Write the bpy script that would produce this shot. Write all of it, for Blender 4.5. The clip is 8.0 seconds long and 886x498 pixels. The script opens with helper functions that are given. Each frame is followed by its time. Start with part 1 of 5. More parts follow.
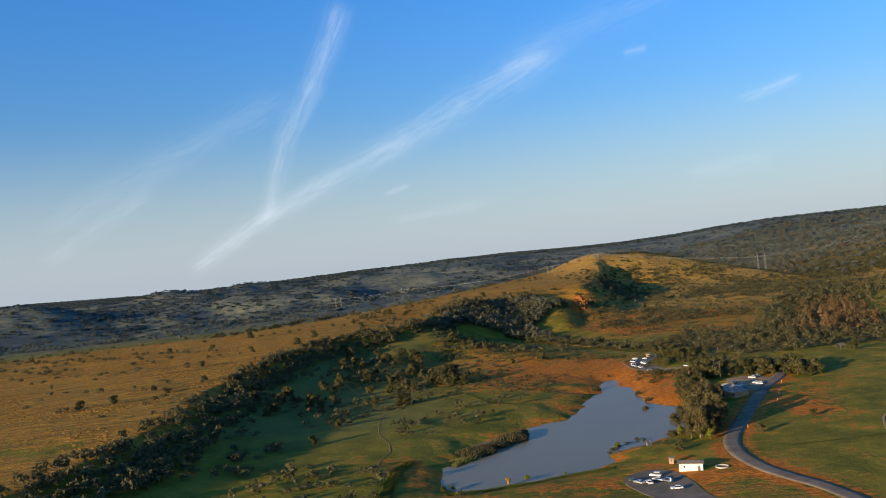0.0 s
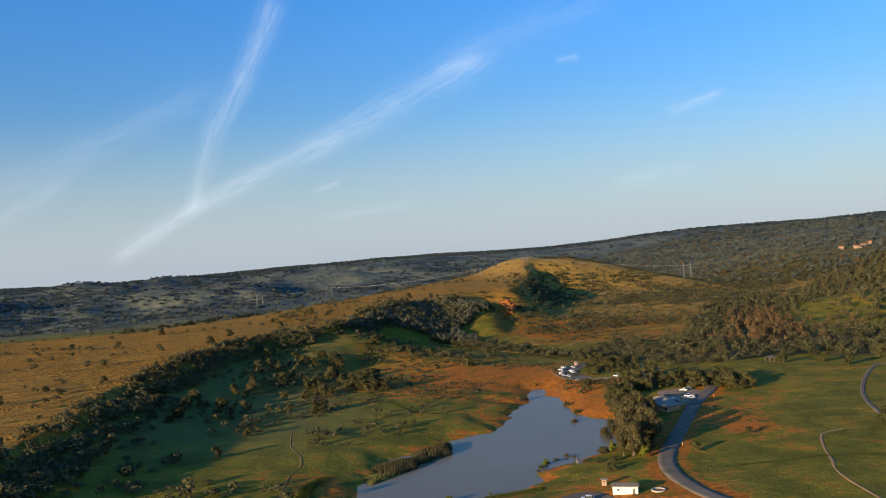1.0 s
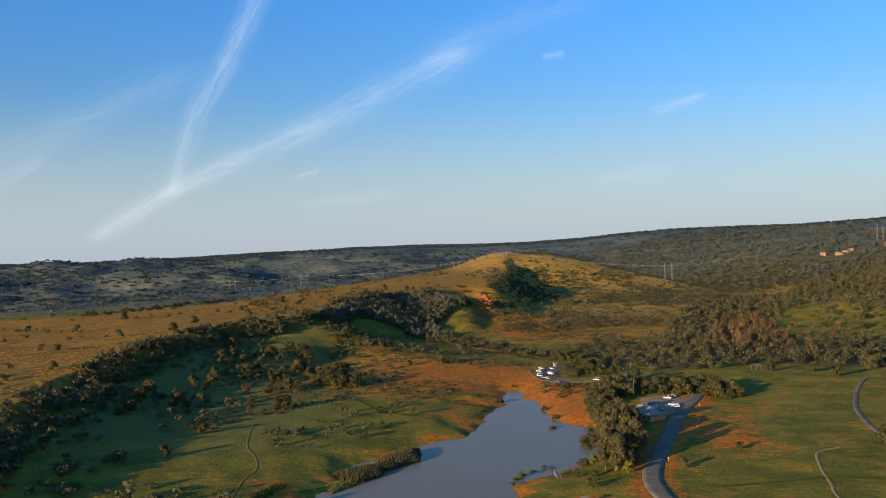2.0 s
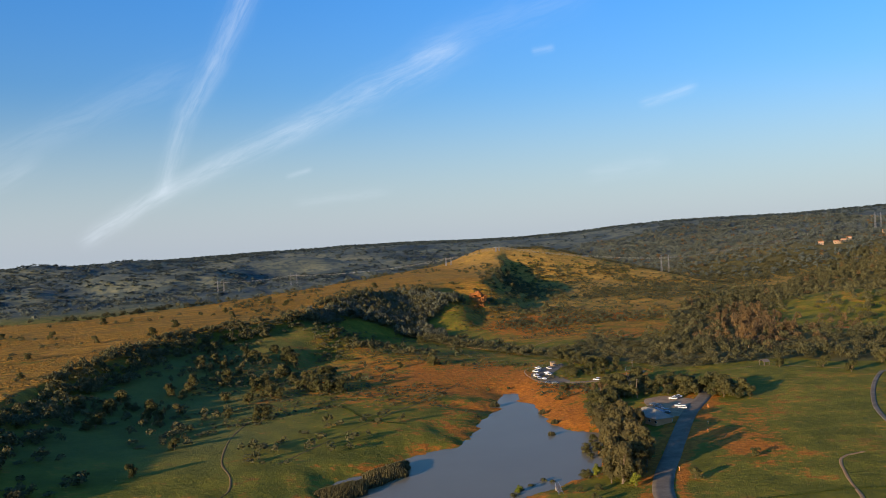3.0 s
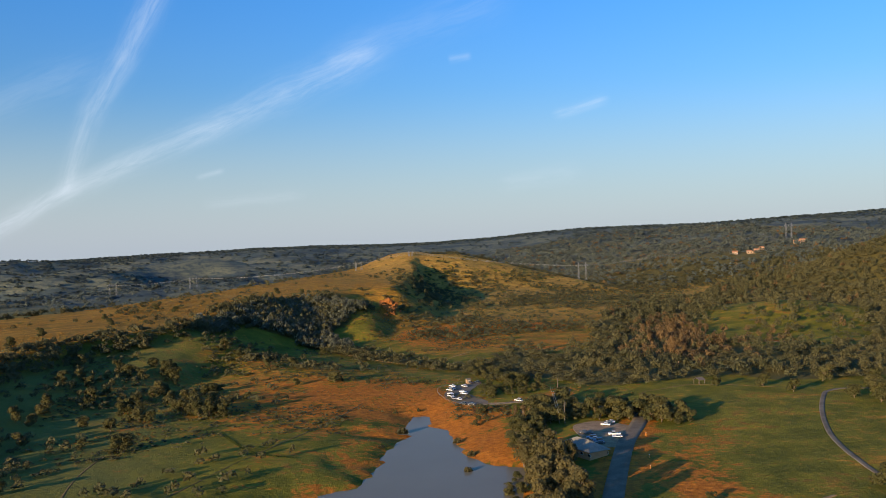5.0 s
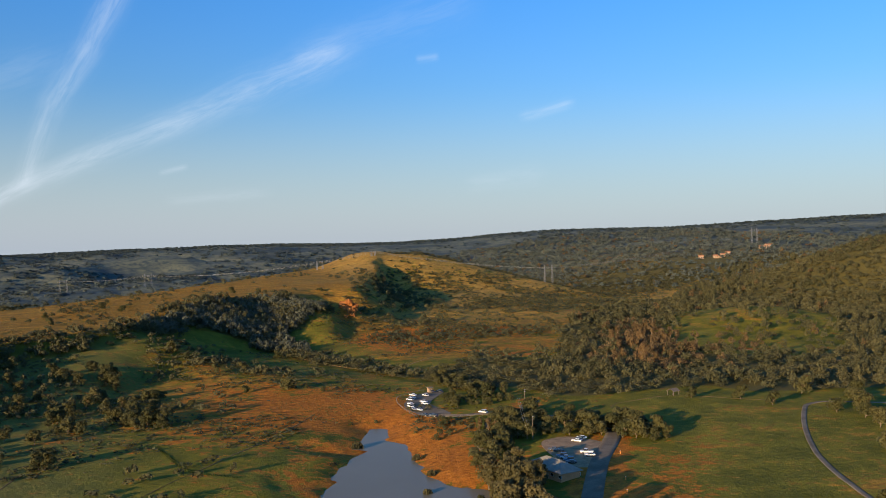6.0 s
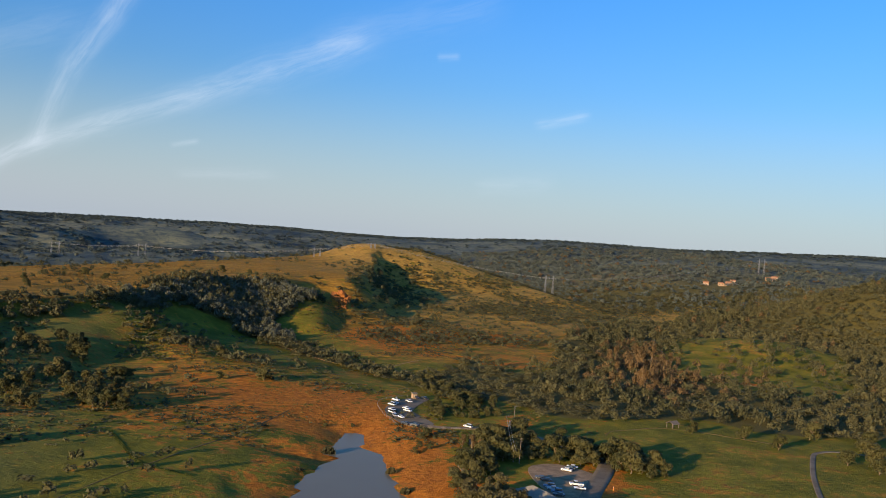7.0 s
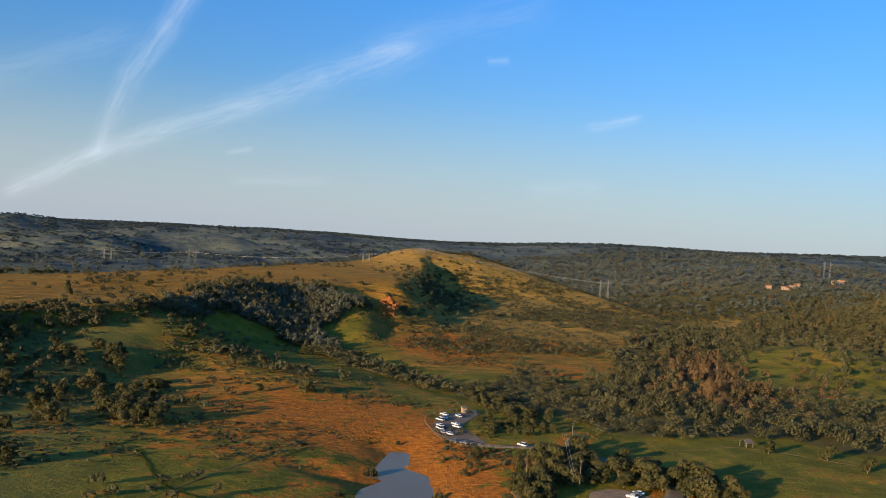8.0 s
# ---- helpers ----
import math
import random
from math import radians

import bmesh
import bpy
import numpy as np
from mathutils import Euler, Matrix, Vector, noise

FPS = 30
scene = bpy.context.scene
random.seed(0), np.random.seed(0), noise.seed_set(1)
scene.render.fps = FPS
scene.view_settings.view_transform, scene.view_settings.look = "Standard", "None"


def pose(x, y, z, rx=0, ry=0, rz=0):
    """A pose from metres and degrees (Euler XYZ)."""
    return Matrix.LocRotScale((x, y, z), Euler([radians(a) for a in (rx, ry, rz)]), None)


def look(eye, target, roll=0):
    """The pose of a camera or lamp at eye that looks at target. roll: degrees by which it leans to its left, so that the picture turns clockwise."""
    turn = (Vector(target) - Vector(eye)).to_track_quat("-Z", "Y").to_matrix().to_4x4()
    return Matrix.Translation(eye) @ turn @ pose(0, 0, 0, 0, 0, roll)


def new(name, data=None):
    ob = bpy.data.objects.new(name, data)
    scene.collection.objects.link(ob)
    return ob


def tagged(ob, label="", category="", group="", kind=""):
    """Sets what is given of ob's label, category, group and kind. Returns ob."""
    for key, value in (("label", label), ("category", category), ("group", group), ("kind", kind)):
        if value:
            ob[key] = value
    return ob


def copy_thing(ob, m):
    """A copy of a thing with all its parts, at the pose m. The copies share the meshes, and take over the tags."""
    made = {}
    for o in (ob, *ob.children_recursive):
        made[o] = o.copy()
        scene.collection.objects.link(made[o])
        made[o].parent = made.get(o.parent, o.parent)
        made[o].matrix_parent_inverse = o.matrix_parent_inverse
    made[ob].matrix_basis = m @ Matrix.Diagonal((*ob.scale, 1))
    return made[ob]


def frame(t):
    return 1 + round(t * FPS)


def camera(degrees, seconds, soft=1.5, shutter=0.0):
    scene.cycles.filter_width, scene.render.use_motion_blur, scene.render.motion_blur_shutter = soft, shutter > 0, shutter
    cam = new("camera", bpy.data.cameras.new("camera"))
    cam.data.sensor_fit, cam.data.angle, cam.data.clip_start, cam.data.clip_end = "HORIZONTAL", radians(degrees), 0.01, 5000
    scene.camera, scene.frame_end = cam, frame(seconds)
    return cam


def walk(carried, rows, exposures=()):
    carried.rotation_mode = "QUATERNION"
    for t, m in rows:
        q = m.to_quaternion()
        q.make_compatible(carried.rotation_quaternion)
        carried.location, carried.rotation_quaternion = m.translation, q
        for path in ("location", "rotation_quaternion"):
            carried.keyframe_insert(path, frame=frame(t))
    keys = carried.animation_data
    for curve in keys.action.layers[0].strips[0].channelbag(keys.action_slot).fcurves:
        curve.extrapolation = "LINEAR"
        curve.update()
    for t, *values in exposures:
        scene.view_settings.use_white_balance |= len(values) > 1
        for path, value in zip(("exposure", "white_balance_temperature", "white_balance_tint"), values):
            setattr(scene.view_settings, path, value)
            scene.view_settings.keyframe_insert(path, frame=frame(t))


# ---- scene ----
# camera and its walk
cam = camera(54.5, 8.0, 0.85)
ROWS = [
    (0.0, 0.38, -3.04, 100.00, 90.79, 5.29, -2.29),
    (0.5, 2.25, 13.47, 99.92, 90.79, 5.13, -4.67),
    (1.0, 4.18, 29.72, 99.75, 90.43, 3.50, -7.10),
    (1.5, 6.58, 45.37, 99.65, 90.12, 1.25, -8.58),
    (3.0, 17.38, 92.30, 99.03, 89.58, 2.52, -8.93),
    (3.5, 21.71, 109.12, 98.30, 89.65, 4.48, -10.97),
    (4.0, 25.21, 126.38, 97.36, 89.87, -0.09, -12.61),
    (5.5, 38.66, 174.54, 96.52, 89.69, 2.14, -15.52),
    (6.0, 43.80, 190.61, 96.32, 89.72, 0.74, -16.98),
    (6.5, 48.85, 206.66, 95.79, 89.75, -1.95, -17.37),
    (7.0, 54.04, 220.82, 95.84, 89.69, -5.05, -16.82),
    (7.5, 58.49, 235.92, 95.81, 89.51, -6.49, -14.85),
    (8.0, 63.25, 250.11, 95.57, 89.71, -4.64, -13.40),
]
walk(cam, [(t, pose(x, y, z, rx, ry, rz)) for t, x, y, z, rx, ry, rz in ROWS], [(0.0, 0.95), (1.5, 0.95), (4.0, 0.95), (5.5, 0.92), (8.0, 0.90)])

# ---- light: low evening sun from behind on the left, clear sky with thin cloud streaks ----
SUN_EL, SUN_AZ = 9.6, 236.0  # degrees; azimuth clockwise from +y
SUN_DIR = Vector((math.sin(radians(SUN_AZ)) * math.cos(radians(SUN_EL)), math.cos(radians(SUN_AZ)) * math.cos(radians(SUN_EL)), math.sin(radians(SUN_EL))))
lamp = bpy.data.lights.new("sun", "SUN")
lamp.energy, lamp.angle, lamp.color = 4.1, radians(0.6), (1.0, 0.70, 0.38)
sun = new("sun", lamp)
sun.matrix_world = look(SUN_DIR * 300, (0, 0, 0))


class Nodes:
    """Short-hand for building a node tree."""

    def __init__(self, tree):
        self.t = tree
        tree.nodes.clear()

    def add(self, kind, inputs=None, **props):
        n = self.t.nodes.new(kind)
        for k, v in props.items():
            setattr(n, k, v)
        for k, v in (inputs or {}).items():
            self.put(n.inputs[k], v)
        return n

    def put(self, socket, v):
        if isinstance(v, bpy.types.NodeSocket):
            self.t.links.new(v, socket)
        else:
            socket.default_value = v

    def math(self, op, a, b=0.0, clamp=False):
        return self.add("ShaderNodeMath", {0: a, 1: b}, operation=op, use_clamp=clamp).outputs[0]

    def vec(self, op, a, b=(0, 0, 0)):
        n = self.add("ShaderNodeVectorMath", {0: a, 1: b}, operation=op)
        return n.outputs["Value"] if op in ("DOT_PRODUCT", "LENGTH") else n.outputs[0]

    def noise(self, co, scale, detail=4.0, rough=0.55, dist=0.0):
        return self.add("ShaderNodeTexNoise", {"Vector": co, "Scale": scale, "Detail": detail, "Roughness": rough, "Distortion": dist}).outputs["Fac"]

    def ramp(self, f, lo, hi, a=0.0, b=1.0):
        n = self.add("ShaderNodeMapRange", {"Value": f, "From Min": lo, "From Max": hi, "To Min": a, "To Max": b}, interpolation_type="SMOOTHSTEP")
        return n.outputs[0]

    def mix(self, f, a, b, mode="MIX"):
        n = self.add("ShaderNodeMix", data_type="RGBA", blend_type=mode)
        self.put(n.inputs[0], f)
        self.put(n.inputs[6], a)
        self.put(n.inputs[7], b)
        return n.outputs[2]


def rgb(r, g, b):
    return (r, g, b, 1.0)


world = bpy.data.worlds.new("evening_sky")
scene.world = world
world.use_nodes = True
W = Nodes(world.node_tree)
sky = W.add("ShaderNodeTexSky", sky_type="NISHITA", sun_disc=False, sun_elevation=radians(SUN_EL), sun_rotation=radians(SUN_AZ), altitude=200.0, air_density=1.0, dust_density=1.2, ozone_density=3.0)
way = W.add("ShaderNodeTexCoord").outputs["Generated"]
way = W.vec("NORMALIZE", way)


def streak(a, b, width, strength, flare=0.0, seed=0.0):
    """A band of thin cloud along the great circle from direction a to direction b; it widens by flare towards b."""
    a, b = Vector(a).normalized(), Vector(b).normalized()
    n = a.cross(b).normalized()
    along = (b - a.dot(b) * a).normalized()
    span = math.acos(a.dot(b))
    wob = W.noise(W.vec("ADD", way, (seed, 0, 0)), 9.0, 3.0)
    off = W.math("ADD", W.vec("DOT_PRODUCT", way, tuple(n)), W.math("MULTIPLY", W.math("SUBTRACT", wob, 0.5), width * 1.3))
    s = W.math("DIVIDE", W.math("ARCTAN2", W.vec("DOT_PRODUCT", way, tuple(along)), W.vec("DOT_PRODUCT", way, tuple(a))), span)
    w = W.math("ADD", width, W.math("MULTIPLY", W.math("MAXIMUM", s, 0.0), flare))
    q = W.math("DIVIDE", off, w)
    body = W.math("POWER", 2.718, W.math("MULTIPLY", W.math("MULTIPLY", q, q), -1.0))
    ends = W.math("MULTIPLY", W.ramp(s, -0.15, 0.12), W.ramp(s, 1.25, 0.9))
    comb = W.add("ShaderNodeCombineXYZ", {0: W.math("MULTIPLY", s, span * 14.0), 1: W.math("MULTIPLY", off, 95.0), 2: seed}).outputs[0]
    grain = W.ramp(W.noise(comb, 1.0, 5.0, 0.65, 0.4), 0.30, 0.68, 0.25, 1.15)
    return W.math("MULTIPLY", W.math("MULTIPLY", W.math("MULTIPLY", body, ends), grain), strength)


CLOUDS = [
    ((-0.1567, 0.9853, 0.0685), (-0.1273, 0.9809, 0.1469), 0.007, 0.35, 0.003, 1.0),
    ((-0.1273, 0.9809, 0.1469), (-0.0926, 0.9741, 0.2064), 0.010, 0.42, 0.002, 1.5),
    ((-0.0926, 0.9741, 0.2064), (-0.0520, 0.9570, 0.2850), 0.010, 0.42, 0.003, 2.0),
    ((-0.2350, 0.9715, 0.0180), (-0.1560, 0.9853, 0.0680), 0.008, 0.50, 0.002, 3.0),
    ((-0.1560, 0.9853, 0.0680), (-0.0121, 0.9909, 0.1342), 0.010, 0.42, 0.002, 3.5),
    ((-0.0121, 0.9909, 0.1342), (0.1650, 0.9620, 0.2170), 0.012, 0.38, 0.006, 4.0),
    ((0.1278, 0.9694, 0.2096), (0.1718, 0.9605, 0.2188), 0.006, 0.20, 0.000, 5.0),
    ((0.1400, 0.9640, 0.2150), (0.3000, 0.9150, 0.2750), 0.018, 0.12, 0.006, 5.5),
    ((-0.3763, 0.9257, 0.0383), (-0.2847, 0.9538, 0.0964), 0.007, 0.20, 0.002, 6.0),
    ((-0.3675, 0.9268, 0.0778), (-0.1390, 0.9715, 0.1922), 0.012, 0.14, 0.006, 7.0),
    ((0.3766, 0.9148, 0.1458), (0.4227, 0.8924, 0.1580), 0.005, 0.36, 0.000, 8.0),
    ((0.2597, 0.9423, 0.2113), (0.2805, 0.9358, 0.2135), 0.004, 0.24, 0.000, 9.0),
    ((-0.0199, 0.9964, 0.0826), (0.0056, 0.9960, 0.0897), 0.003, 0.26, 0.000, 10.0),
    ((-0.0076, 0.9986, 0.0529), (0.0848, 0.9945, 0.0609), 0.006, 0.16, 0.000, 11.0),
    ((0.3210, 0.9445, 0.0698), (0.3940, 0.9158, 0.0777), 0.010, 0.14, 0.000, 12.0),
]
cloud = None
for row in CLOUDS:
    m = streak(*row)
    cloud = m if cloud is None else W.math("ADD", cloud, m)
cloud = W.math("MINIMUM", W.math("MULTIPLY", cloud, 0.60), 0.5)
up = W.add("ShaderNodeSeparateXYZ", {0: way}).outputs[2]
veil = W.math("MULTIPLY", W.ramp(up, 0.19, -0.01), 0.74)
grade = W.mix(W.ramp(up, 0.02, 0.36), rgb(0.92, 1.0, 1.10), rgb(0.50, 1.15, 1.78))
colour = W.mix(1.0, sky.outputs[0], grade, "MULTIPLY")
colour = W.mix(veil, colour, rgb(3.65, 4.15, 4.85))
colour = W.mix(cloud, colour, rgb(5.6, 6.2, 7.0))
out = W.add("ShaderNodeBackground", {"Color": colour, "Strength": 0.081})
W.add("ShaderNodeOutputWorld", {"Surface": out.outputs[0]})


# ---- materials ----
def material(name, rough=0.9, spec=0.3, metal=0.0):
    m = bpy.data.materials.new(name)
    m.use_nodes = True
    n = Nodes(m.node_tree)
    b = n.add("ShaderNodeBsdfPrincipled", {"Roughness": rough, "Specular IOR Level": spec, "Metallic": metal})
    n.add("ShaderNodeOutputMaterial", {"Surface": b.outputs[0]})
    return m, n, b


def bump(n, b, height, strength, distance):
    k = n.add("ShaderNodeBump", {"Strength": strength, "Distance": distance, "Height": height})
    n.put(b.inputs["Normal"], k.outputs[0])


def plain(name, col, rough=0.8, spread=0.25, scale=1.5, metal=0.0, spec=0.3):
    """A surface of one colour with fine and broad unevenness."""
    m, n, b = material(name, rough, spec, metal)
    co = n.add("ShaderNodeTexCoord").outputs["Object"]
    f = n.math("ADD", n.math("MULTIPLY", n.noise(co, scale), 0.6), n.math("MULTIPLY", n.noise(co, scale * 7), 0.4))
    dark, light = [tuple(min(1.0, c * k) for c in col) + (1.0,) for k in (1 - spread, 1 + spread)]
    n.put(b.inputs["Base Color"], n.mix(n.ramp(f, 0.3, 0.7), dark, light))
    bump(n, b, f, 0.25, 0.02)
    return m


def leafy(name, dark, light, trans=0.25, per="attr"):
    """Foliage; the tint changes from tree to tree and from tuft to tuft."""
    m, n, b = material(name, 0.75, 0.15)
    if per == "attr":
        r = n.add("ShaderNodeAttribute", attribute_name="tint").outputs["Fac"]
    else:
        r = n.add("ShaderNodeObjectInfo").outputs["Random"]
    isl = n.add("ShaderNodeNewGeometry").outputs["Random Per Island"]
    f = n.math("ADD", n.math("MULTIPLY", r, 0.65), n.math("MULTIPLY", isl, 0.35))
    c = n.mix(f, rgb(*dark), rgb(*light))
    n.put(b.inputs["Base Color"], c)
    tr = n.add("ShaderNodeBsdfTranslucent", {"Color": c})
    mixer = n.add("ShaderNodeMixShader", {0: trans, 1: b.outputs[0], 2: tr.outputs[0]})
    o = [k for k in n.t.nodes if k.bl_idname == "ShaderNodeOutputMaterial"][0]
    n.put(o.inputs[0], mixer.outputs[0])
    return m


def ground_material():
    m, n, b = material("ground_cover", 0.95, 0.1)
    co = n.add("ShaderNodeNewGeometry").outputs["Position"]
    z = n.add("ShaderNodeAttribute", attribute_name="zone")
    sep = n.add("ShaderNodeSeparateColor", {0: z.outputs["Color"]})
    dry, soil, wood = sep.outputs[0], sep.outputs[1], sep.outputs[2]
    big = n.noise(co, 0.011, 4.0, 0.6)
    mid = n.noise(co, 0.05, 5.0, 0.65)
    fine = n.noise(co, 0.33, 5.0, 0.7)
    patch = n.noise(co, 0.13, 4.0, 0.7, 0.6)
    tiny = n.noise(co, 1.4, 3.0, 0.7)
    # tufts drawn out along the wind
    drawn = n.noise(n.vec("MULTIPLY", co, (0.14, 0.27, 0.2)), 1.0, 4.0, 0.65, 1.2)
    furrow = n.noise(n.vec("MULTIPLY", co, (0.022, 0.11, 0.06)), 1.0, 5.0, 0.6, 0.9)
    green = n.mix(n.ramp(mid, 0.3, 0.7), rgb(0.098, 0.098, 0.011), rgb(0.225, 0.188, 0.020))
    green = n.mix(n.ramp(fine, 0.55, 0.8, 0.0, 0.5), green, rgb(0.26, 0.20, 0.045))
    straw = n.mix(n.ramp(drawn, 0.3, 0.7), rgb(0.225, 0.108, 0.016), rgb(0.53, 0.275, 0.035))
    straw = n.mix(n.ramp(tiny, 0.3, 0.75, 0.0, 0.30), straw, rgb(0.10, 0.06, 0.014))
    straw = n.mix(n.ramp(furrow, 0.40, 0.58, 0.75, 0.0), straw, rgb(0.150, 0.088, 0.018))
    straw = n.mix(n.ramp(big, 0.42, 0.68, 0.0, 0.45), straw, rgb(0.235, 0.150, 0.026))
    # straw paled and greyed on the farther slopes to stand in for haze
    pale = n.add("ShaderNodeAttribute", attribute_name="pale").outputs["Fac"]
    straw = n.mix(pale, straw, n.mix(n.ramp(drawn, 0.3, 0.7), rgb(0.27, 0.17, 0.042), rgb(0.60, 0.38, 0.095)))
    d = n.math("ADD", dry, n.math("ADD", n.math("MULTIPLY", n.math("SUBTRACT", mid, 0.5), 2.7), n.math("MULTIPLY", n.math("SUBTRACT", big, 0.5), 0.8)))
    d = n.math("ADD", d, n.math("ADD", n.math("MULTIPLY", n.math("SUBTRACT", fine, 0.5), 1.5), n.math("MULTIPLY", n.math("SUBTRACT", patch, 0.5), 2.4)))
    c = n.mix(n.ramp(d, 0.25, 0.75), green, straw)
    # greener grass of the left slope; the shade there is put into its tone
    lush = n.add("ShaderNodeAttribute", attribute_name="lush").outputs["Fac"]
    c = n.mix(n.math("MULTIPLY", lush, 0.66), c, n.mix(fine, rgb(0.092, 0.104, 0.030), rgb(0.185, 0.170, 0.046)))
    red = n.mix(n.ramp(fine, 0.3, 0.7), rgb(0.28, 0.088, 0.012), rgb(0.52, 0.185, 0.022))
    s = n.math("ADD", soil, n.math("ADD", n.math("MULTIPLY", n.math("SUBTRACT", mid, 0.5), 2.1), n.math("ADD", n.math("MULTIPLY", n.math("SUBTRACT", fine, 0.5), 1.2), n.math("MULTIPLY", n.math("SUBTRACT", patch, 0.5), 1.8))))
    c = n.mix(n.ramp(s, 0.44, 0.82), c, red)
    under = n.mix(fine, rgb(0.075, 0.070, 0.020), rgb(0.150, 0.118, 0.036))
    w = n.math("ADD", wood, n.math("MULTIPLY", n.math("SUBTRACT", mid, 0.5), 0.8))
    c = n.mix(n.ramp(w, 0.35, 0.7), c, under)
    # scrub and pale strata of the far ridges, with bluish haze painted in
    hazy_scrub = n.mix(n.math("MULTIPLY", n.ramp(n.noise(n.vec("MULTIPLY", co, (0.005, 0.005, 0.045)), 1.0, 6.0, 0.62), 0.38, 0.56), n.ramp(n.noise(co, 0.045, 6.0, 0.8), 0.36, 0.58)), rgb(0.054, 0.076, 0.078), rgb(0.160, 0.168, 0.112))
    c = n.mix(n.add("ShaderNodeAttribute", attribute_name="chaparral").outputs["Fac"], c, hazy_scrub)
    n.put(b.inputs["Base Color"], c)
    h = n.math("ADD", n.math("ADD", n.math("MULTIPLY", drawn, n.math("ADD", 0.3, n.math("MULTIPLY", dry, 0.6))), n.math("MULTIPLY", n.math("MULTIPLY", furrow, 2.8), dry)), n.math("ADD", n.math("MULTIPLY", fine, 0.8), n.math("MULTIPLY", tiny, 0.25)))
    bump(n, b, h, 0.75, 1.4)
    return m


GROUND = ground_material()


def water_material():
    m, n, b = material("lake_water", 0.25, 0.05)
    co = n.add("ShaderNodeNewGeometry").outputs["Position"]
    f = n.noise(co, 0.02, 3.0)
    n.put(b.inputs["Base Color"], n.mix(f, rgb(0.172, 0.150, 0.096), rgb(0.208, 0.180, 0.116)))
    r = n.math("ADD", n.noise(co, 0.9, 3.0), n.math("MULTIPLY", n.noise(co, 0.15, 2.0), 1.5))
    bump(n, b, r, 0.10, 0.15)
    return m


def asphalt_material():
    m, n, b = material("worn_asphalt", 0.95, 0.08)
    co = n.add("ShaderNodeNewGeometry").outputs["Position"]
    f = n.noise(co, 0.12, 5.0, 0.65)
    g = n.noise(co, 1.8, 4.0, 0.7)
    c = n.mix(n.ramp(f, 0.3, 0.7), rgb(0.140, 0.114, 0.080), rgb(0.225, 0.182, 0.130))
    c = n.mix(n.ramp(g, 0.45, 0.8, 0.0, 0.5), c, rgb(0.05, 0.05, 0.05))
    n.put(b.inputs["Base Color"], c)
    bump(n, b, g, 0.3, 0.03)
    return m


WATER, ASPHALT = water_material(), asphalt_material()
GRAVEL = plain("brown_gravel", (0.30, 0.21, 0.125), 0.95, 0.3, 0.3, spec=0.08)
TRACK = plain("trodden_earth", (0.30, 0.18, 0.08), 0.95, 0.25, 0.4)
BARK = plain("grey_bark", (0.16, 0.12, 0.085), 0.95, 0.35, 2.0)
PALE_BARK = plain("pale_bark", (0.22, 0.17, 0.12), 0.9, 0.3, 2.0)
LEAF_OAK = leafy("oak_leaves", (0.052, 0.056, 0.019), (0.120, 0.108, 0.040), per="obj")
LEAF_GUM = leafy("olive_leaves", (0.066, 0.062, 0.024), (0.135, 0.112, 0.046), per="obj")
LEAF_GREEN = leafy("fresh_leaves", (0.102, 0.130, 0.014), (0.225, 0.229, 0.028), per="obj")
LEAF_RUST = leafy("rusty_leaves", (0.110, 0.074, 0.032), (0.215, 0.135, 0.058), per="obj")
WOODS = leafy("woodland_leaves", (0.056, 0.060, 0.028), (0.142, 0.126, 0.055))
# foothill and back-valley leaves: aerial haze mixed into the base colour
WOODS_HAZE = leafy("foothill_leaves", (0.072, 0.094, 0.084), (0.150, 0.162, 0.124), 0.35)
LEAF_PINE = leafy("grey_pine_needles", (0.066, 0.076, 0.052), (0.140, 0.144, 0.100))
WOODS_RUST = leafy("rusty_woodland_leaves", (0.100, 0.070, 0.032), (0.205, 0.132, 0.058))
# far leaves: bluish, low-contrast tint painted in for distance haze
WOODS_FAR_HAZE = leafy("distant_leaves", (0.058, 0.082, 0.082), (0.096, 0.118, 0.104), 0.45)


# ---- building helpers ----
def mesh_object(name, verts, faces, mat, smooth=False):
    me = bpy.data.meshes.new(name)
    me.from_pydata([tuple(v) for v in verts], [], faces)
    me.materials.append(mat)
    if smooth:
        me.shade_smooth()
    return new(name, me)


def part(name, bm, mat, parent, label=""):
    """Links a bmesh as one mesh object under a thing or a part."""
    me = bpy.data.meshes.new(name)
    bm.to_mesh(me)
    bm.free()
    me.materials.append(mat)
    ob = new(name, me)
    ob.parent = parent
    return tagged(ob, label)


def quads_object(name, co, mat, tint=None):
    """co: (n, k, 3) corners of n loose faces of k corners each."""
    n, k = co.shape[:2]
    me = bpy.data.meshes.new(name)
    me.vertices.add(n * k)
    me.vertices.foreach_set("co", np.ascontiguousarray(co, np.float32).ravel())
    me.loops.add(n * k)
    me.loops.foreach_set("vertex_index", np.arange(n * k, dtype=np.int32))
    me.polygons.add(n)
    me.polygons.foreach_set("loop_start", np.arange(0, n * k, k, dtype=np.int32))
    if tint is not None:
        a = me.attributes.new("tint", "FLOAT", "POINT")
        a.data.foreach_set("value", np.repeat(tint, k).astype(np.float32))
    me.update()
    me.validate()
    me.materials.append(mat)
    return new(name, me)


# ---- the lie of the land ----
def ss(a, b, x):
    t = np.clip((np.asarray(x, float) - a) / (b - a), 0.0, 1.0)
    return t * t * (3 - 2 * t)


def hash2(i, j, seed):
    v = np.sin(i * 127.1 + j * 311.7 + seed * 74.7) * 43758.5453
    return v - np.floor(v)


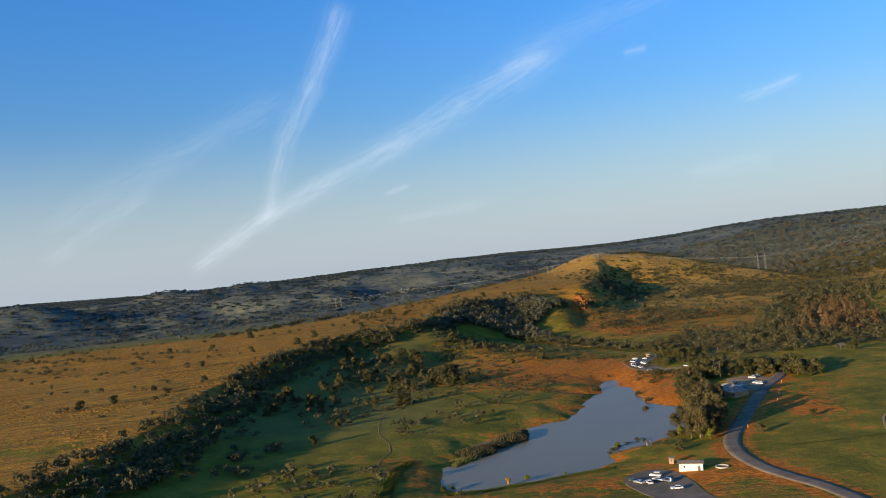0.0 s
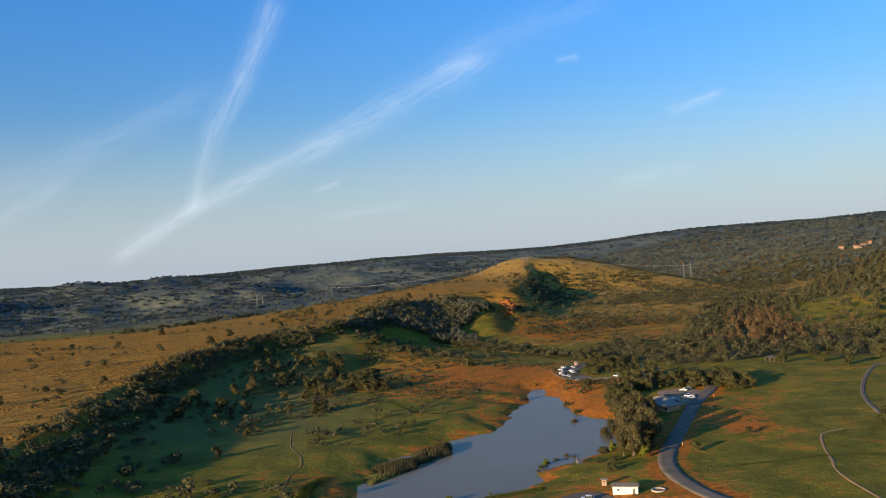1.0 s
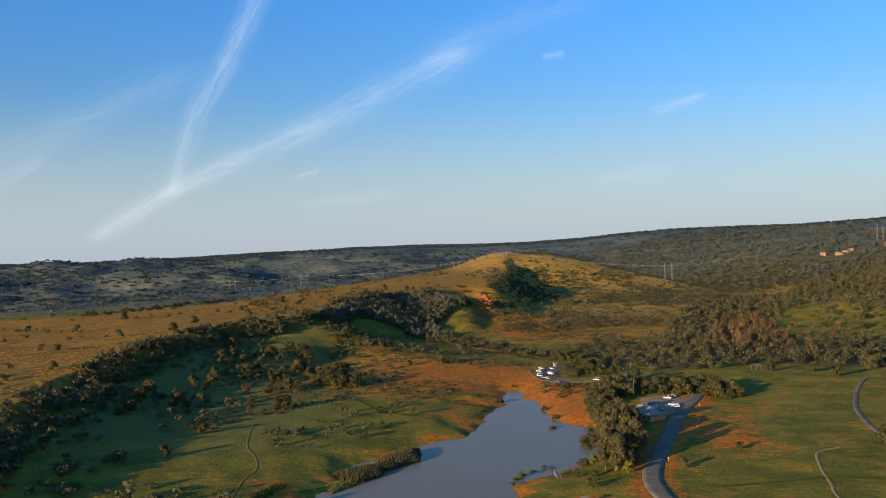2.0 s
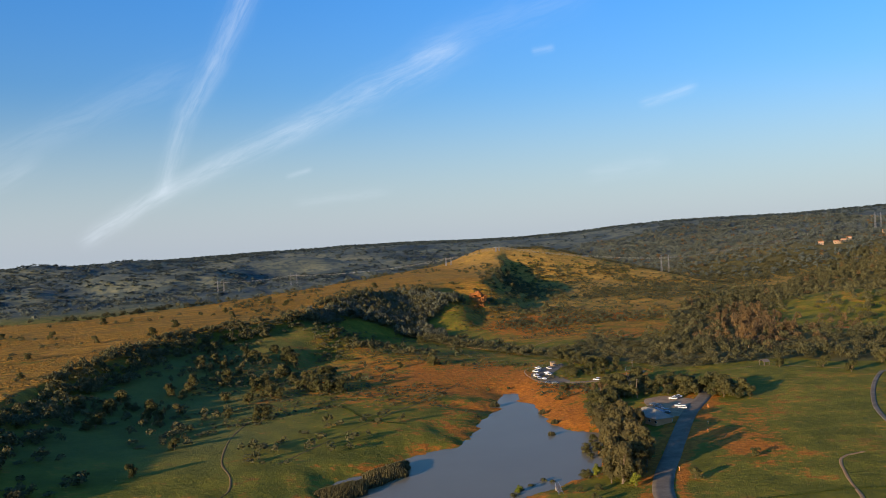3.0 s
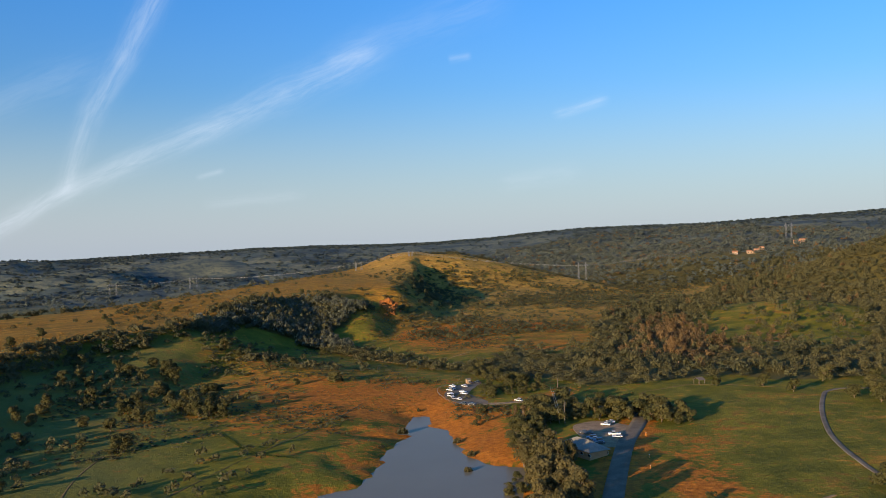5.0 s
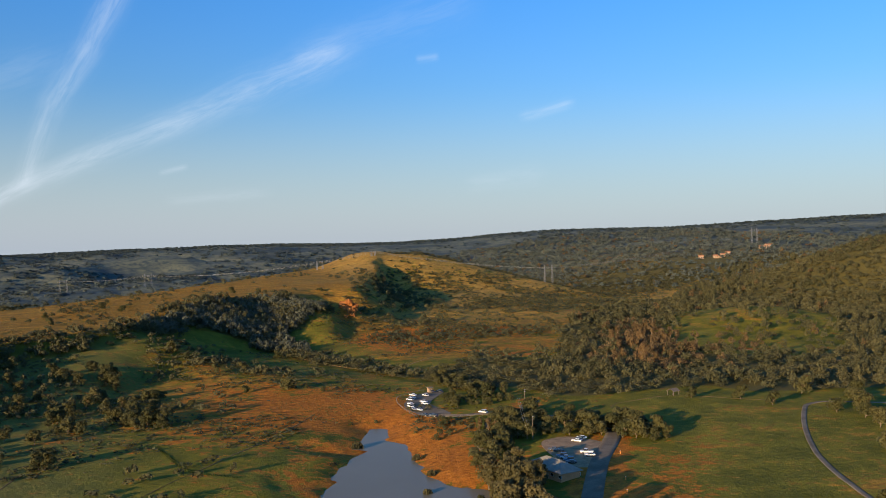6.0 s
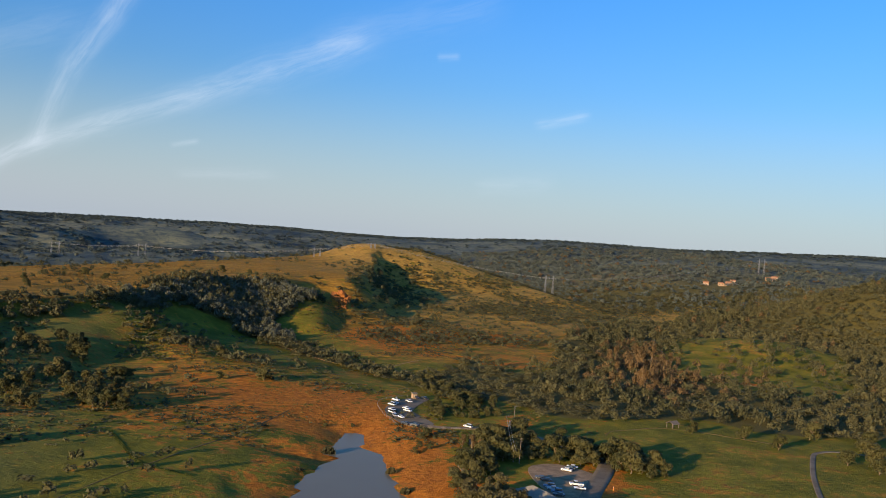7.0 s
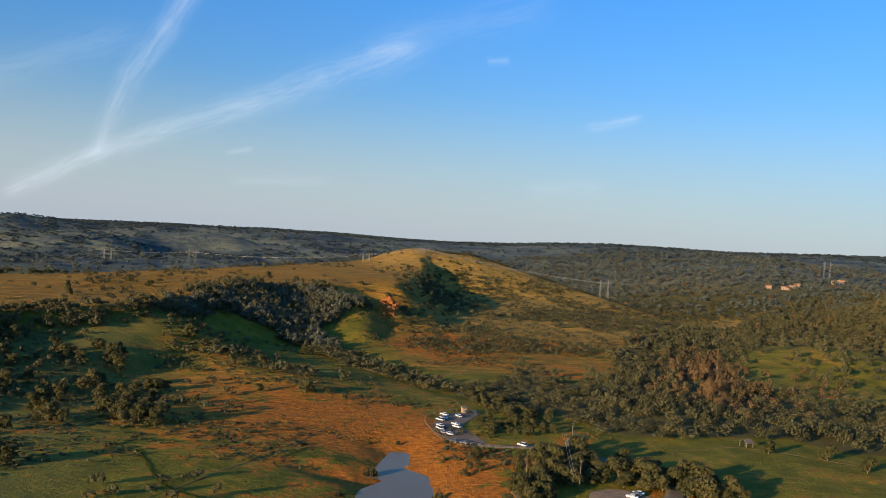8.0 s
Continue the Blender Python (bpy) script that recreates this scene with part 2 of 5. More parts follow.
def vnoise(x, y, scale, seed=0):
    x, y = np.asarray(x, float) / scale, np.asarray(y, float) / scale
    i, j = np.floor(x), np.floor(y)
    u, v = x - i, y - j
    u, v = u * u * u * (u * (u * 6 - 15) + 10), v * v * v * (v * (v * 6 - 15) + 10)
    a, b, c, d = hash2(i, j, seed), hash2(i + 1, j, seed), hash2(i, j + 1, seed), hash2(i + 1, j + 1, seed)
    return a + (b - a) * u + (c - a) * v + (a - b - c + d) * u * v


def fbm(x, y, scale, seed=0, octaves=4):
    s, amp, tot = 0.0, 1.0, 0.0
    for k in range(octaves):
        s = s + amp * vnoise(x, y, scale / 2 ** k, seed + k)
        tot += amp
        amp *= 0.5
    return s / tot - 0.5


def inside_distance(x, y, poly):
    """Distance to a closed outline, positive inside."""
    x, y = np.asarray(x, float), np.asarray(y, float)
    best, inside = np.full(x.shape, 1e18), np.zeros(x.shape, bool)
    for (ax, ay), (bx, by) in zip(poly, poly[1:] + poly[:1]):
        dx, dy = bx - ax, by - ay
        t = np.clip(((x - ax) * dx + (y - ay) * dy) / (dx * dx + dy * dy), 0, 1)
        best = np.minimum(best, (x - ax - t * dx) ** 2 + (y - ay - t * dy) ** 2)
        cross = ((ay > y) != (by > y)) & (x < (bx - ax) * (y - ay) / ((by - ay) or 1e-9) + ax)
        inside ^= cross
    return np.where(inside, 1, -1) * np.sqrt(best)


def line_distance(x, y, line):
    best = np.full(np.asarray(x, float).shape, 1e18)
    for (ax, ay), (bx, by) in zip(line, line[1:]):
        dx, dy = bx - ax, by - ay
        t = np.clip(((x - ax) * dx + (y - ay) * dy) / (dx * dx + dy * dy), 0, 1)
        best = np.minimum(best, (x - ax - t * dx) ** 2 + (y - ay - t * dy) ** 2)
    return np.sqrt(best)


CREEK = [(128, 960), (140, 905), (152, 862), (172, 828), (188, 800), (206, 765), (244, 738), (280, 705)]
LAKE = [(4, 392), (8, 416), (17, 440), (32, 462), (46, 478), (58, 489), (69, 497), (84, 506), (97, 527), (92, 537), (102, 547), (110, 562), (120, 574), (109, 585), (116, 588), (128, 610), (136, 632), (143, 630), (140, 606), (147, 594), (145, 565), (144, 542), (147, 520),
        (155, 506), (154, 488), (140, 450), (126, 432), (113, 423), (101, 415), (90, 407), (86, 391), (77, 382), (60, 375), (47, 370), (35, 370), (22, 369), (10, 369), (4, 380)]
MESA = [(-300, -500), (-235, 100), (-190, 300), (-172, 383), (-155, 440), (-146, 510), (-144, 600), (-132, 690), (-116, 760), (-98, 815), (-70, 850), (-40, 868), (-12, 895), (14, 945), (40, 1015), (72, 1080), (115, 1122), (160, 1125), (188, 1085), (206, 1090),
        (222, 1130), (256, 1210), (290, 1320), (318, 1440), (360, 1560), (380, 1680), (250, 1640), (120, 1440), (40, 1330), (-30, 1255), (-110, 1165), (-230, 1100), (-330, 1130), (-520, 1150), (-1000, 1180), (-2400, 900), (-2400, -500)]
CREST_X = [200, 330, 370, 420, 470, 530, 603, 660, 720, 800]
CREST_Z = [72, 82, 84, 82, 71, 58, 46, 32, 16, 8]
SKY_AZ = [-60, -25, -15, -6, 3, 11, 14, 18, 23, 30, 40, 55, 80]
SKY_Z = [60, 62, 54, 76, 96, 93, 97, 111, 128, 138, 164, 176, 170]

HILLS = [(-590, 1850, 24, 190, 110), (-980, 2150, 42, 260, 130), (-330, 2250, 34, 190, 110), (-60, 2520, 34, 230, 100), (190, 2150, 26, 170, 120), (-560, 2750, 16, 300, 130)]


def land(x, y):
    x, y = np.asarray(x, float), np.asarray(y, float)
    floor = 6 + 2 * ss(230, 330, x) * ss(420, 620, y) + 3 * ss(330, 480, x) * ss(600, 850, y) + 1.4 * fbm(x, y, 90, 3) + 0.5 * fbm(x, y, 18, 9, 3)
    floor = floor - 2.5 * np.exp(-(line_distance(x, y, CREEK) / 26.0) ** 2) * ss(690, 760, y)
    floor = floor - 1.0 * ss(420, 250, y)
    calm = np.exp(-(((x - 95) / 24) ** 2 + ((y - 325) / 40) ** 2))
    floor = floor * (1 - calm) + 4.6 * calm
    lake = -inside_distance(x, y, LAKE) + 9 * fbm(x, y, 24, 5, 4) + 8 * fbm(x, y, 9, 6, 3) * ss(-60, 20, x) * ss(360, 420, y)
    floor = np.where(lake > 0, floor * (1 - np.exp(-np.maximum(lake, 0) / 24.0)), np.maximum(0.12 * lake, -3.0))
    # the table mountain, tilted up towards its far end
    sd = inside_distance(x, y, MESA)
    top = 24 + 0.018 * (y - 586) + 0.038 * np.maximum(x + 159, -350)
    top = top + 23 * ss(1330, 1600, y) * ss(235, 350, x)
    top = top + 1.8 * fbm(x, y, 120, 21) + 0.8 * fbm(x, y, 22, 22, 3)
    top = top - 20 * ss(75, 5, np.hypot(x - 210, y - 1105))
    width = 82 + 70 * ss(640, 760, y) * ss(1000, 900, y) * ss(40, -20, x) + 72 * ss(930, 990, y) * ss(210, 170, x) * ss(0, 40, x) - 2 * ss(225, 250, x)
    width = np.where((y > 1250) & (x < 260), 170, width)
    sdw = sd + (20 + 24 * ss(210, 250, x)) * fbm(x, y, 75, 31) * ss(250, 20, np.abs(sd))
    t = np.clip((sdw + width) / width, 0, 1)
    crag = 0.28 - 0.18 * ss(-60, 20, x)
    rise = (1 - crag) * t ** 1.35 + crag * ss(0.84, 0.99, t)
    h = floor + (np.maximum(top, floor) - floor) * rise
    # a grassy spur that runs down beside the bowl
    h = h + 8 * np.exp(-(((x - 40) / 28) ** 2 + ((y - 870) / 34) ** 2)) + 6 * np.exp(-(((x - 62) / 30) ** 2 + ((y - 820) / 36) ** 2)) + 4 * np.exp(-(((x - 95) / 30) ** 2 + ((y - 770) / 34) ** 2))
    # the wooded bowl and the gully that drains it
    h = h - 3 * np.exp(-(line_distance(x, y, [(110, 1090), (118, 1010), (132, 930)]) / 24.0) ** 2)
    # the crag below the rim
    h = h + 9 * np.exp(-(((x - 214) / 11) ** 2 + ((y - 1086) / 10) ** 2))
    # the long right flank of the hill: a gentle apron, then a steep upper slope
    crest = np.interp(x, CREST_X, CREST_Z)
    back = np.interp(x, [330, 450, 530, 603, 720], [1570, 1570, 1530, 1470, 1330])
    u = (y - 850) / (back - 850)
    g = 18 * np.clip(u / 0.8, 0, 1) ** 1.1 * ss(700, 430, x) * ss(150, 230, x)
    up = np.where(u < 1, ss(0.74, 1.0, u), np.exp(-((np.maximum(y, back) - back) / 200.0) ** 2))
    flank = floor + np.where(u < 1, g, g * up) + np.maximum(crest - floor - 18, 0) * up * ss(240, 330, x)
    flank = flank + (6 * fbm(x, y, 130, 41) + 6 * fbm(x * 0.45, y, 60, 42, 3)) * ss(880, 1150, y) * ss(900, 500, x) * ss(180, 260, x)
    h = np.maximum(h, flank) + 1.5 * np.exp(-np.abs(h - flank) / 4.0) * ss(850, 950, y)
    # knolls on the right
    h = h + 16 * np.exp(-(((x - 610) / 85) ** 2 + ((y - 930) / 90) ** 2))
    h = h + 78 * np.exp(-(((x - 970) / 150) ** 2 + ((y - 1130) / 165) ** 2))
    # far country: a valley behind the table, then ridges up to the skyline
    r = np.hypot(x, y)
    sky = np.interp(np.degrees(np.arctan2(x, np.maximum(y, 1e-3))), SKY_AZ, SKY_Z)
    east = ss(300, 900, x - 0.1 * y)
    s = ss(1500, 3500, r) * (1 - east) + east * (0.45 * ss(1350, 2100, r) + 0.55 * ss(1900, 3400, r))
    far = (sky - 6) * s + ss(1500, 2000, r) * (1 - 0.85 * ss(0.75, 1.0, s)) * ((120 - 75 * ss(-200, 600, x)) * fbm(x, y, 620, 52, 4) + 44 * fbm(x, y, 230, 57, 4) * (0.5 + 0.5 * ss(300, -200, x)))
    far = far + s * (10 * fbm(x, y, 700, 51, 3) + 5 * (vnoise(x, y, 200, 53) - 0.5))
    for hx, hy, hz, ha, hb in HILLS:
        far = far + hz * np.exp(-(((x - hx) / ha) ** 2 + ((y - hy) / hb) ** 2)) * (1 + 0.6 * fbm(x, y, 160, 58, 3))
    h = h + np.maximum(far, -12) * ss(1350, 1950, r + 0.2 * np.maximum(x, 0)) * (1 - 0.8 * ss(-30, 40, sd))
    return h


def land1(x, y):
    return float(land(np.array([x]), np.array([y]))[0])


WOOD_EDGE = [(160, 842), (186, 808), (200, 745), (212, 690), (243, 690), (247, 660), (262, 640), (300, 640), (350, 640), (362, 612), (430, 600), (560, 570), (900, 600), (1700, 800), (1700, 1700), (1100, 1560), (800, 1380),
             (709, 1263), (557, 1150), (445, 1041), (370, 908), (352, 860), (309, 808), (293, 850), (276, 880), (257, 840), (222, 790), (193, 808), (172, 825)]


BOWL = [(46, 980), (75, 968), (100, 956), (118, 936), (132, 940), (138, 1000), (160, 1030), (182, 1058), (182, 1090), (160, 1130), (115, 1128), (72, 1086), (44, 1022)]
KNOLL = [(500, 812), (560, 890), (630, 975)]


def wooded(x, y):
    """How thickly trees stand, 0 to 1."""
    sd = inside_distance(x, y, MESA)
    wide = 24 * ss(620, 420, y)
    rim = ss(-34 - 0.7 * wide, -22 - 0.5 * wide, sd) * ss(7, -3, sd) * ss(1250, 1150, y) * ss(215, 185, x) * (0.85 + 1.0 * fbm(x, y, 60, 63)) * (1 - 0.6 * ss(20, 50, x))
    bowl = ss(-5, 5, inside_distance(x, y, BOWL) + 10 * fbm(x, y, 20, 64, 3)) * ss(6, -4, sd)
    bowl = bowl + 0.95 * np.exp(-(line_distance(x, y, CREEK) / 11.0) ** 2) * ss(760, 800, y) + 0.45 * np.exp(-(line_distance(x, y, [(14, 915), (40, 968), (62, 1000)]) / 11.0) ** 2)
    bowl = bowl + 0.7 * np.exp(-(((x - 100) / 20) ** 2 + ((y - 782) / 9) ** 2)) + 0.6 * np.exp(-(((x - 62) / 22) ** 2 + ((y - 838) / 12) ** 2))
    bowl = bowl + 0.6 * np.exp(-(line_distance(x, y, [(236, 1120), (262, 1180), (292, 1290), (318, 1400)]) / 22.0) ** 2)
    d = inside_distance(x, y, WOOD_EDGE)
    wood = ss(-6, 8, d) * (0.9 + 0.4 * fbm(x, y, 110, 61)) * (1 - 0.84 * ss(95, 60, line_distance(x, y, KNOLL))) * (1 - np.exp(-(((x - 303) / 24) ** 2 + ((y - 832) / 34) ** 2)))
    hollow = 0.5 * np.exp(-(((x - 312) / 38) ** 2 + ((y - 1300) / 120) ** 2)) + 0.5 * np.exp(-((line_distance(x, y, [(226, 1072), (258, 1050), (300, 1060)])) / 10.0) ** 2)
    crag = ss(14, 20, np.hypot(x - 212, y - 1078))
    return np.clip(np.maximum(np.maximum(rim * 0.9, bowl), np.maximum(wood, hollow)) * crag, 0, 1)


# ---- ground: one sheet out to the skyline ----
ROAD = [(430, -420), (310, -220), (225, -40), (182, 80), (160, 170), (150, 240), (147, 291), (144, 309), (139, 323), (135, 341), (135, 364), (140, 386), (151, 411), (167, 440), (190, 481), (211, 516), (230, 543), (240, 560), (241, 580), (232, 596), (222, 612), (226, 632), (236, 648)]


def build_ground():
    dense = np.radians(np.linspace(-44, 56, 430))
    rest = np.radians(np.linspace(56, 316, 70))[1:-1]
    ang = np.concatenate([dense, rest])
    rad = np.concatenate([np.geomspace(4, 165, 40)[:-1], np.geomspace(165, 4880, 400)])
    na, nr = len(ang), len(rad)
    A, R = np.meshgrid(ang, rad)
    X, Y = (np.sin(A) * R).ravel(), (np.cos(A) * R - 60).ravel()
    Z = land(X, Y)
    me = bpy.data.meshes.new("ground")
    me.vertices.add(na * nr)
    me.vertices.foreach_set("co", np.stack([X, Y, Z], 1).astype(np.float32).ravel())
    i, j = np.meshgrid(np.arange(nr - 1), np.arange(na), indexing="ij")
    k = (j + 1) % na
    f = np.stack([i * na + j, (i + 1) * na + j, (i + 1) * na + k, i * na + k], -1).reshape(-1, 4)[:, ::-1]
    n = len(f)
    me.loops.add(n * 4)
    me.loops.foreach_set("vertex_index", f.astype(np.int32).ravel())
    me.polygons.add(n)
    me.polygons.foreach_set("loop_start", np.arange(0, n * 4, 4, dtype=np.int32))
    # what grows where: dry grass, bare red soil, woodland floor
    sd = inside_distance(X, Y, MESA)
    lake = -inside_distance(X, Y, LAKE)
    dry = 0.12 + 0.85 * ss(-18, 6, sd) + 0.68 * ss(815, 860, Y - 0.12 * np.maximum(X - 220, 0)) * ss(175, 215, X) * ss(1900, 1700, Y)
    dry = dry + 0.60 * np.exp(-(((X - 76) / 88) ** 2 + ((Y - 735) / 130) ** 2)) - 0.6 * np.exp(-(((X + 213) / 45) ** 2 + ((Y - 455) / 22) ** 2)) + 0.45 * ss(368, 356, Y) * ss(-70, 10, X) * ss(170, 110, X) * ss(180, 270, Y)
    dry = dry - 0.4 * np.exp(-(((X - 201) / 32) ** 2 + ((Y - 1129) / 60) ** 2))
    dry = dry + 0.5 * np.exp(-(((X - 250) / 70) ** 2 + ((Y - 1059) / 70) ** 2))
    soil = 0.62 * np.exp(-np.maximum(lake, 0) / 26.0) * ss(-40, 60, X) + 0.5 * np.exp(-(((X - 127) / 55) ** 2 + ((Y - 671) / 50) ** 2)) + 0.55 * np.exp(-(((X - 201) / 22) ** 2 + ((Y - 450) / 60) ** 2))
    soil = soil + 0.35 * np.exp(-(((X - 159) / 30) ** 2 + ((Y - 599) / 60) ** 2)) + 0.6 * np.exp(-(((X - 210) / 8) ** 2 + ((Y - 1068) / 10) ** 2)) + 0.5 * np.exp(-(((X - 252) / 45) ** 2 + ((Y - 978) / 40) ** 2)) + 0.6 * np.exp(-(((X - 304) / 34) ** 2 + ((Y - 839) / 26) ** 2)) + 0.55 * np.exp(-(((X - 351) / 40) ** 2 + ((Y - 976) / 34) ** 2)) + 0.35 * np.exp(-(((X - 448) / 40) ** 2 + ((Y - 1110) / 34) ** 2)) + 0.38 * np.exp(-(((X - 77) / 70) ** 2 + ((Y - 715) / 120) ** 2)) + 0.4 * np.exp(-(((X - 149) / 30) ** 2 + ((Y - 690) / 45) ** 2))
    soil = soil + 0.5 * np.exp(-(((X - 215) / 42) ** 2 + ((Y - 935) / 45) ** 2)) + 0.4 * np.exp(-(((X - 250) / 40) ** 2 + ((Y - 1000) / 40) ** 2)) + 0.42 * np.exp(-(line_distance(X, Y, [(205, 440), (232, 500), (255, 540)]) / 20.0) ** 2)
    soil = soil + 0.8 * np.exp(-(((X - 468) / 16) ** 2 + ((Y - 775) / 9) ** 2))
    soil = soil + 0.9 * np.exp(-(line_distance(X, Y, [(219, 1112), (212, 1084), (200, 1058)]) / 9.0) ** 2) + 0.30 * np.exp(-(((X - 85) / 75) ** 2 + ((Y - 690) / 75) ** 2)) + 0.25 * np.exp(-(((X - 30) / 45) ** 2 + ((Y - 600) / 40) ** 2))
    dry = dry + 0.22 * np.exp(-(((X - 60) / 85) ** 2 + ((Y - 660) / 110) ** 2))
    soil = soil + 0.35 * np.exp(-(((X - 252) / 18) ** 2 + ((Y - 908) / 22) ** 2)) + 0.3 * np.exp(-(((X - 304) / 18) ** 2 + ((Y - 838) / 16) ** 2))
    soil = soil + 0.34 * ss(830, 880, Y) * ss(1120, 1000, Y) * ss(180, 220, X) * ss(420, 330, X)
    dry = dry - 0.3 * np.exp(-(((X + 15) / 60) ** 2 + ((Y - 560) / 80) ** 2)) - 0.5 * ss(110, 70, line_distance(X, Y, KNOLL))
    soil = soil + 0.6 * np.exp(-(((X + 10) / 13) ** 2 + ((Y - 396) / 22) ** 2))
    soil = soil + 0.5 * np.exp(-(line_distance(X, Y, [(160, 500), (162, 560), (156, 615), (178, 610), (196, 590)]) / 15.0) ** 2)
    road_d = line_distance(X, Y, ROAD)
    soil = soil + (0.72 + 0.2 * ss(360, 340, Y)) * np.exp(-((road_d - 6.5) / 3.5) ** 2) + 0.6 * np.exp(-(((X + 1) / 10) ** 2 + ((Y - 386) / 26) ** 2)) + 0.4 * np.exp(-(((X + 20) / 16) ** 2 + ((Y - 422) / 16) ** 2)) + 0.7 * np.exp(-(((X - 240) / 9) ** 2 + ((Y - 387) / 7) ** 2)) + 0.6 * np.exp(-(((X - 115) / 24) ** 2 + ((Y - 338) / 26) ** 2)) + 0.55 * np.exp(-(((X - 53) / 60) ** 2 + ((Y - 338) / 20) ** 2)) + 0.45 * np.exp(-(((X - 487) / 40) ** 2 + ((Y - 771) / 8) ** 2))
    dry = dry + 0.10 * ss(190, 240, X) * ss(630, 570, Y)
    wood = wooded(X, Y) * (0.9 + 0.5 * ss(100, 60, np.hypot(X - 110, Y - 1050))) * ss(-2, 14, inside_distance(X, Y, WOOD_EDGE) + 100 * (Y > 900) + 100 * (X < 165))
    col = np.stack([np.clip(dry, 0, 1), np.clip(soil, 0, 1), np.clip(wood, 0, 1), np.ones_like(X)], 1)
    # far: share of the haze-tinted scrub colour, growing with distance
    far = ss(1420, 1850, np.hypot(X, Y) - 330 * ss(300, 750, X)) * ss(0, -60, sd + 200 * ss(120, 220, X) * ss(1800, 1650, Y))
    col[:, 0] = np.maximum(col[:, 0], 0.5 * ss(1350, 1600, np.hypot(X, Y)) * ss(400, 700, X))
    col[:, 2] = np.maximum(col[:, 2], np.clip(0.70 + 1.4 * fbm(X * 0.5, Y, 150, 91), 0, 1) * ss(1300, 1650, np.hypot(X, Y)) * ss(350, 620, X) * ss(1350, 1700, Y + 0.6 * np.maximum(X - 600, 0)))
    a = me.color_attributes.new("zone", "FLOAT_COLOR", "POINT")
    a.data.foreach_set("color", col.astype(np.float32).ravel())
    # left slope and its foot: green grass whose colour also imitates shade
    lush = ss(45, -25, X) * ss(430, 540, Y) * ss(-6, -30, sd) * ss(960, 880, Y)
    g = me.attributes.new("lush", "FLOAT", "POINT")
    g.data.foreach_set("value", lush.astype(np.float32))
    # pale rises with y: strength of the haze put into the straw colour
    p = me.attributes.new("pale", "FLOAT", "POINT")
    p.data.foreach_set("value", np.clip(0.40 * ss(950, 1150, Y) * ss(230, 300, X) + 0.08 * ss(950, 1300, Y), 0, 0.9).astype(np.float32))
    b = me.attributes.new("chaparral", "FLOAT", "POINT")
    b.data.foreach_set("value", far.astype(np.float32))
    me.update()
    me.materials.append(GROUND)
    me.shade_smooth()
    return tagged(new("ground", me), "rolling grassland with dry orange grass and red soil", "ground", kind="structure")


build_ground()


def build_water():
    poly = LAKE
    cx, cy = 65, 470
    bm = bmesh.new()
    vs = [bm.verts.new((x + 14 * (x - cx) / math.hypot(x - cx, y - cy), y + 14 * (y - cy) / math.hypot(x - cx, y - cy), 0.0)) for x, y in poly]
    bm.faces.new(vs)
    bmesh.ops.triangulate(bm, faces=bm.faces[:])
    bmesh.ops.recalc_face_normals(bm, faces=bm.faces[:])
    me = bpy.data.meshes.new("water")
    bm.to_mesh(me)
    me.materials.append(WATER)
    tagged(new("water", me), "calm grey-blue reservoir with a ragged muddy shore", "lake", kind="structure")


build_water()


def smooth_line(pts, step=4.0):
    """A Catmull-Rom line through pts, sampled about every step metres."""
    p = [np.array(q, float) for q in pts]
    p = [2 * p[0] - p[1]] + p + [2 * p[-1] - p[-2]]
    out = []
    for a, b, c, d in zip(p, p[1:], p[2:], p[3:]):
        n = max(2, int(np.linalg.norm(c - b) / step))
        for k in range(n):
            t = k / n
            out.append(0.5 * (2 * b + (c - a) * t + (2 * a - 5 * b + 4 * c - d) * t * t + (3 * b - a - 3 * c + d) * t ** 3))
    out.append(p[-2])
    return np.array(out)


def ribbon(name, pts, width, mat, label, category, lift=0.22, wander=0.0):
    """A road or path laid on the ground."""
    c = smooth_line(pts)
    d = np.gradient(c, axis=0)
    d /= np.linalg.norm(d, axis=1)[:, None]
    nrm = np.stack([d[:, 1], -d[:, 0]], 1)
    w = width * (1 + wander * 2 * fbm(c[:, 0], c[:, 1], 14, 77, 2))[:, None]
    cols = [c + nrm * w * k for k in (-0.54, -0.5, -0.25, 0.0, 0.25, 0.5, 0.54)]
    verts, rows = [], len(c)
    zc = land(c[:, 0], c[:, 1])
    for q, (e, dz) in enumerate(zip(cols, (-0.5, 0, 0.03, 0.05, 0.03, 0, -0.5))):
        z = np.maximum(land(e[:, 0], e[:, 1]), zc * 0.5 + land(e[:, 0], e[:, 1]) * 0.5) + lift + dz
        verts += [(a, b, h) for (a, b), h in zip(e, z)]
    faces = [(q * rows + i, q * rows + i + 1, (q + 1) * rows + i + 1, (q + 1) * rows + i) for q in range(6) for i in range(rows - 1)]
    ob = mesh_object(name, verts, [f[::-1] for f in faces], mat, True)
    return tagged(ob, label, category, kind="structure")


ribbon("road", ROAD, 7.6, ASPHALT, "worn grey asphalt park road curving past the lake", "road")


